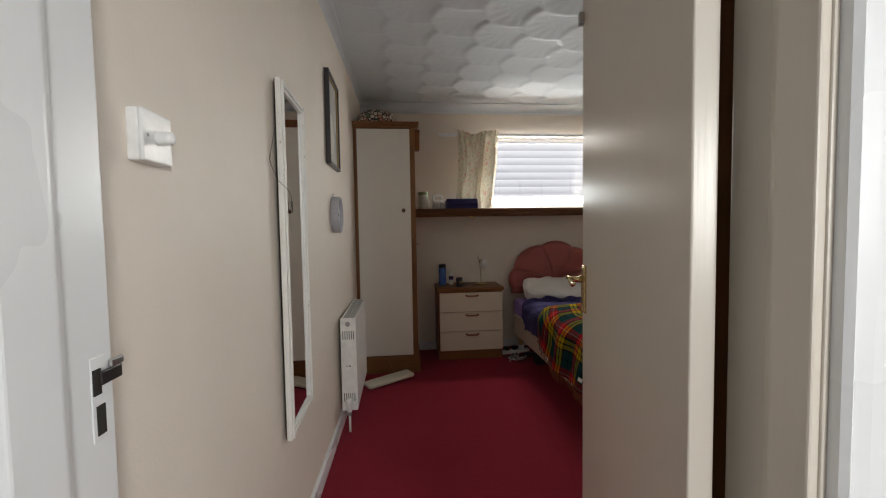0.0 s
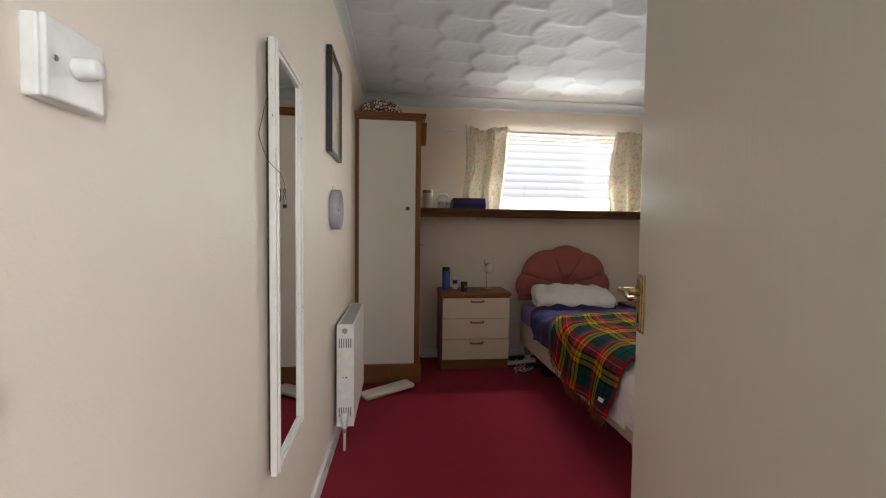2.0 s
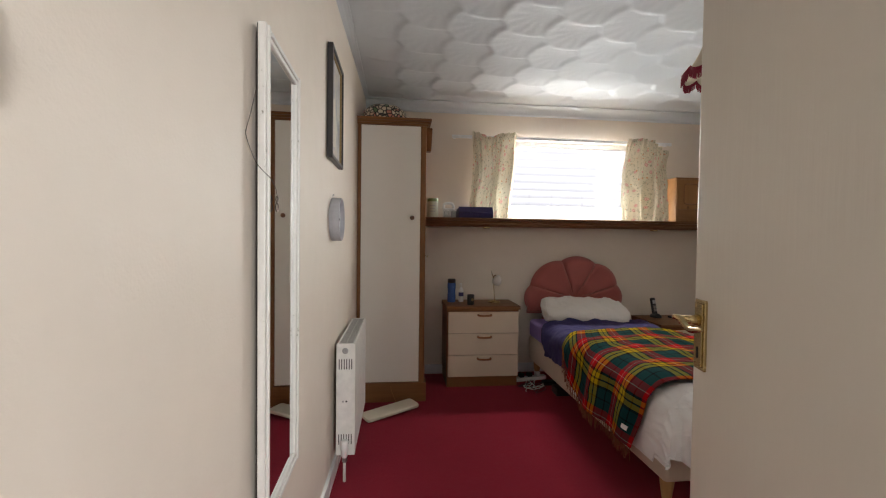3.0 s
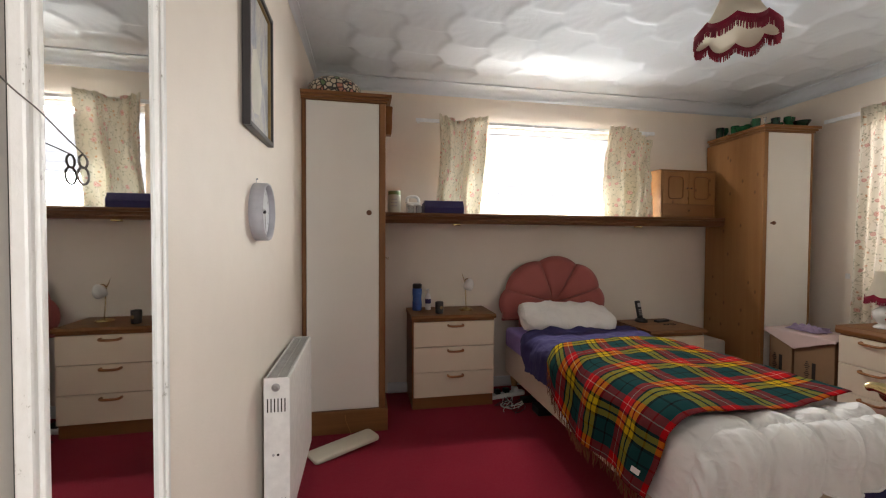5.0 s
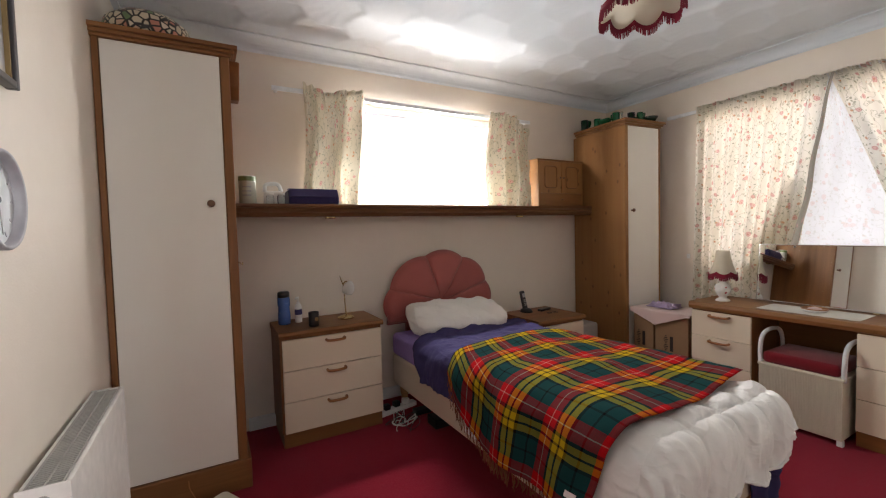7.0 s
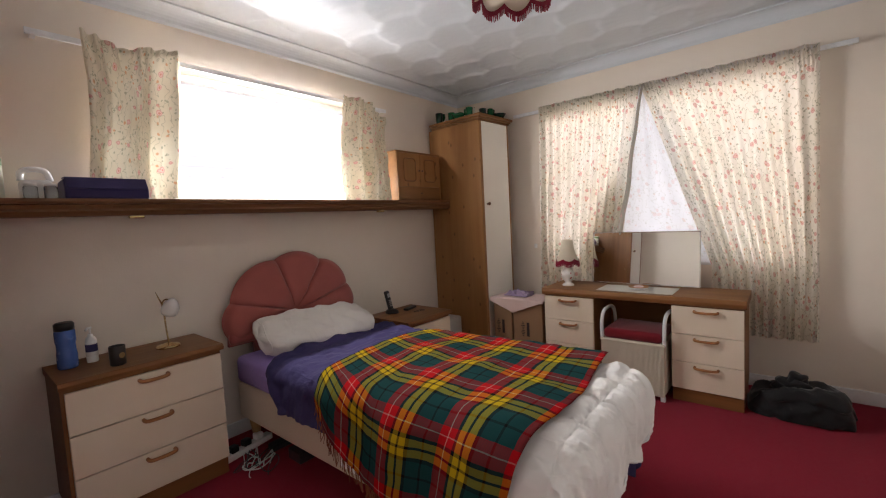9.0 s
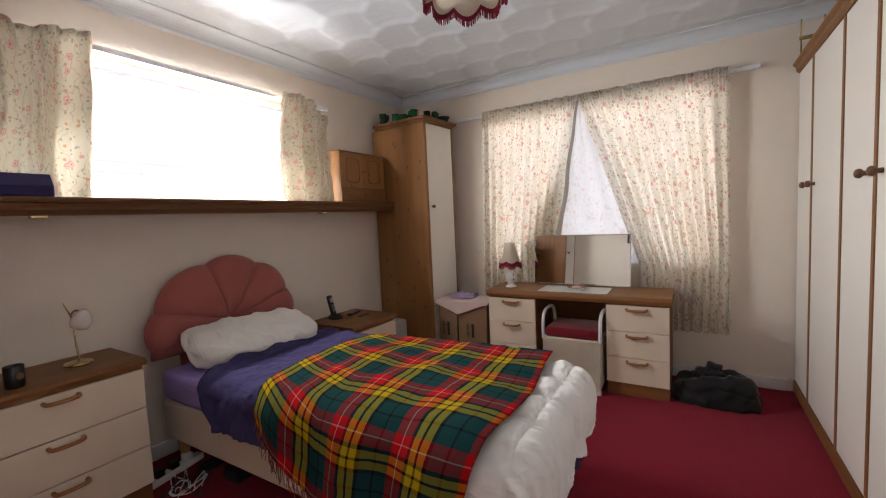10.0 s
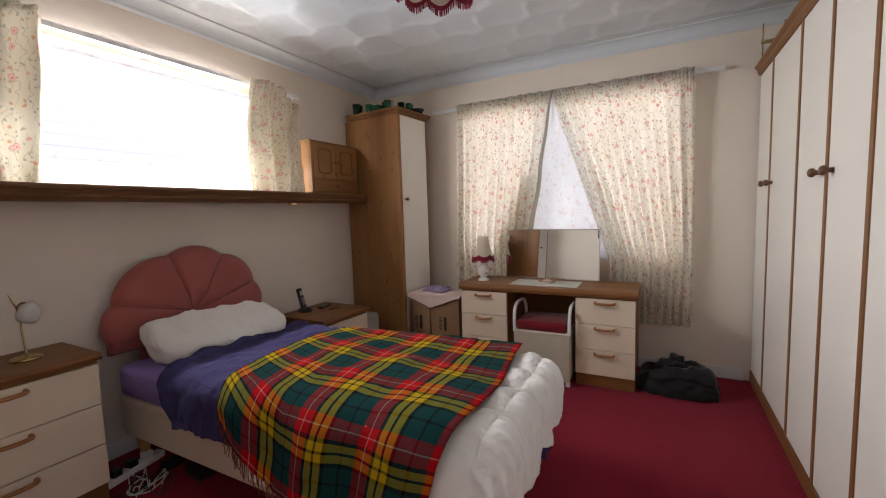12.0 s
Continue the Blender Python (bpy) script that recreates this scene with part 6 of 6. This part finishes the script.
# ---- on the shelf ----
SZ = 1.442
can = thing("tin", pose(0.645, 4.13, SZ), "pale green and cream food tin", "tin")
part("body", lathe([(0.047, 0), (0.049, 0.003), (0.048, 0.01), (0.048, 0.165), (0.049, 0.17), (0.046, 0.172), (0, 0.17)], 32), paint("pale_tin_print", (0.55, 0.55, 0.45), 0.35, 0.1, 12, 60), can, smooth=True)
part("green_band", shell([(0.0486, 0.14), (0.0486, 0.166)], 32), plain("leaf_green_print", (0.14, 0.2, 0.07), 0.35), can, "green band")
for k, z in enumerate((0.05, 0.075, 0.1)):
    part("printed_bar", prism([(0.0 + 0.0487 * math.cos(radians(a)), 0.0487 * math.sin(radians(a))) for a in range(230, 300, 10)] + [(0.0482 * math.cos(radians(a)), 0.0482 * math.sin(radians(a))) for a in range(290, 220, -10)], "z", z, z + 0.008), STEEL, can)
jug = thing("plastic_jug", pose(0.79, 4.12, SZ), "white plastic jug with a handle and clear jars before it", "jug")
part("body", box(-0.055, -0.03, 0, 0.05, 0.04, 0.085, 0.018, seg=4), WHITE_PLASTIC, jug, smooth=True)
part("handle", tube(smooth_line([(-0.05, 0.0, 0.08), (-0.045, 0, 0.118), (-0.01, 0, 0.13), (0.03, 0, 0.122), (0.045, 0, 0.08)], 6), 0.012, 10), WHITE_PLASTIC, jug, smooth=True)
FROST = glass_mat("frosted_glass", (0.85, 0.88, 0.88), 0.25)
for x in (0.762, 0.825):
    jr = thing("glass_jar", pose(x, 4.06, SZ), "small clear glass jar with a white lid", "jar", "jars on the shelf")
    part("jar", lathe([(0.021, 0), (0.023, 0.004), (0.023, 0.048), (0.019, 0.053), (0, 0.053)], 20), FROST, jr, smooth=True)
    part("lid", lathe([(0.021, 0.053), (0.021, 0.063), (0.019, 0.065), (0, 0.065)], 20), WHITE_PLASTIC, jr, smooth=True)
CASE = cloth("dark_violet_nylon", (0.035, 0.028, 0.11), 0.6, 0.15, 300, 0.2)
cs = thing("wash_bag", pose(1.02, 4.12, SZ), "flat dark violet zipped bag on the shelf", "bag")
part("body", prism([(-0.085, 0.0), (0.085, 0.0), (0.09, 0.03), (0.06, 0.085), (-0.06, 0.09), (-0.09, 0.045)], "x", -0.155, 0.155, 0.008), CASE, cs)
part("flap", prism([(-0.093, 0.044), (-0.063, 0.0925), (0.0, 0.094), (0.0, 0.099), (-0.066, 0.0975), (-0.099, 0.046)], "x", -0.15, 0.15, 0.002), CASE, cs)

cb = thing("small_cupboard", pose(2.934, 4.085, SZ + 0.002), "small pine cupboard with two panelled doors and a drawer", "cupboard")
CW, CH = 0.545, 0.415
part("carcass", box(0, 0.012, 0.0, CW, 0.18, CH - 0.012, 0.002), PINE_X, cb)
part("top", box(-0.006, 0.0, CH - 0.014, CW + 0.006, 0.18, CH, 0.004), PINE_X, cb)
part("side_frame", box(0.0, 0.0, 0, 0.016, 0.012, CH - 0.014, 0.001), PINE, cb)
part("side_frame", box(CW - 0.016, 0.0, 0, CW, 0.012, CH - 0.014, 0.001), PINE, cb)
for k in (0, 1):
    x0, x1 = (0.018, CW / 2 - 0.002) if k == 0 else (CW / 2 + 0.002, CW - 0.018)
    d = part("door", box(x0, -0.002, 0.118, x1, 0.012, CH - 0.018, 0.002), PINE, cb)
    ring = bmesh.new()
    out = rounded(x0 + 0.055, 0.165, x1 - 0.055, CH - 0.06, 0.028)
    tube([(p, -0.003, q) for p, q in out + out[:1]], 0.005, 6, ring)
    part("panel_moulding", ring, WALNUT_X, d, "raised oval moulding", True)
    turned_knob(d, pose(CW / 2 + (-0.02 if k == 0 else 0.02), -0.002, 0.255, 90), 0.008)
dr = part("drawer", box(0.018, -0.002, 0.012, CW - 0.018, 0.012, 0.112, 0.002), PINE_X, cb)
turned_knob(dr, pose(CW / 2, -0.002, 0.062, 90), 0.008)

# ---- on top of the wardrobes ----
LEADED = Mat("leaded_mosaic_glass", 0.3)
vor = LEADED.n.new("ShaderNodeTexVoronoi")
vor.feature = "DISTANCE_TO_EDGE"
vor.inputs["Scale"].default_value = 34
LEADED.l.new(LEADED.co.outputs["Object"], vor.inputs["Vector"])
vc = LEADED.n.new("ShaderNodeTexVoronoi")
vc.inputs["Scale"].default_value = 34
LEADED.l.new(LEADED.co.outputs["Object"], vc.inputs["Vector"])
bits = LEADED.ramp(LEADED.node("ShaderNodeSeparateColor", 0, Color=vc.outputs["Color"]), [(0.0, (0.62, 0.55, 0.42)), (0.38, (0.55, 0.22, 0.16)), (0.55, (0.7, 0.62, 0.5)), (0.72, (0.13, 0.22, 0.1)), (0.86, (0.62, 0.42, 0.3))], "CONSTANT")
LEADED.set("Base Color", LEADED.mix(LEADED.ramp(vor.outputs["Distance"], [(0.08, (1, 1, 1)), (0.16, (0, 0, 0))]), bits, (0.015, 0.013, 0.012)))
LEADED.bump(vor.outputs["Distance"], 0.4, 0.004)
solo("leaded_lampshade", lathe([(0.176, 0), (0.18, 0.03), (0.166, 0.078), (0.128, 0.11), (0.064, 0.126), (0.03, 0.13), (0, 0.13)], 40), LEADED.mat,
     "domed leaded glass lampshade stored on the wardrobe", "lampshade", pose(0.225, 3.76, 2.158), smooth=True)

GREEN_GLASS = plain("green_glass", (0.008, 0.11, 0.04), 0.12)
DARK_GREEN = plain("dark_green_glass", (0.006, 0.03, 0.015), 0.12)
TUMBLER = [(0.024, 0), (0.027, 0.003), (0.032, 0.085), (0.03, 0.086), (0.026, 0.008), (0, 0.007)]
GOBLET = [(0.026, 0), (0.025, 0.003), (0.005, 0.008), (0.004, 0.03), (0.018, 0.042), (0.027, 0.062), (0.025, 0.09), (0.0235, 0.09), (0.024, 0.06), (0.004, 0.042), (0, 0.04)]
BOWL = [(0.03, 0), (0.032, 0.004), (0.05, 0.035), (0.06, 0.05), (0.057, 0.051), (0.046, 0.034), (0, 0.012)]
TOP = 2.151
rng = random.Random(21)
first = {}
spots = [(3.53, 4.1, "t", 0), (3.585, 4.0, "t", 1), (3.6, 4.12, "g", 1), (3.56, 3.9, "b", 1), (3.62, 3.85, "g", 1), (3.56, 3.78, "t", 1), (3.68, 3.72, "t", 0), (3.72, 3.76, "b", 1),
         (3.76, 3.69, "g", 1), (3.82, 3.72, "t", 1), (3.86, 3.66, "b", 0), (3.88, 3.78, "t", 1), (3.66, 3.95, "g", 1), (3.79, 3.86, "t", 1)]
for x, y, kind, green in spots:
    key = (kind, green)
    m = pose(x, y, TOP, 0, 0, rng.uniform(0, 360)) @ Matrix.Scale(rng.uniform(0.9, 1.15), 4)
    if key not in first:
        nm, lab, cat, prof = {"t": ("tumbler", "green glass tumbler on the wardrobe", "glass", TUMBLER), "g": ("goblet", "small green glass goblet on the wardrobe", "glass", GOBLET),
                              "b": ("glass_bowl", "green glass bowl on the wardrobe", "bowl", BOWL)}[kind]
        first[key] = solo(nm, lathe(prof, 20), GREEN_GLASS if green else DARK_GREEN, lab, cat, m, "green glassware", smooth=True)
    else:
        copy_thing(first[key], m)
solo("glass_candlestick", lathe([(0.03, 0), (0.028, 0.004), (0.008, 0.012), (0.006, 0.1), (0.012, 0.11), (0.012, 0.12), (0, 0.12)], 16), FROST, "tall clear glass candlestick on the wardrobe", "candlestick", pose(3.69, 3.82, TOP), smooth=True)

st = thing("plate_stand", pose(3.93, 1.06, 2.158), "small gilt wire stand on the fitted wardrobes", "stand")
for y in (-0.06, 0.05):
    part("upright", tube([(0, y, 0), (0, y, 0.2), (0.0, y, 0.24)], 0.004, 8), BRASS, st, smooth=True)
part("crossbar", box(-0.006, -0.07, 0.115, 0.006, 0.06, 0.138, 0.003), BRASS, st)
part("base", box(-0.03, -0.07, 0, 0.04, 0.06, 0.008, 0.002), BRASS, st)

# small white plug socket low on the north wall beside the chest
sk = thing("wall_socket", pose(4.028, 3.42, 0.98), "small white connection box on the wall", "socket")
part("plate", box(-0.01, -0.014, -0.02, 0.0, 0.014, 0.02, 0.003), WHITE_PLASTIC, sk)
part("button", box(-0.016, -0.008, -0.008, -0.012, 0.008, 0.008, 0.001), WHITE_PLASTIC, sk)
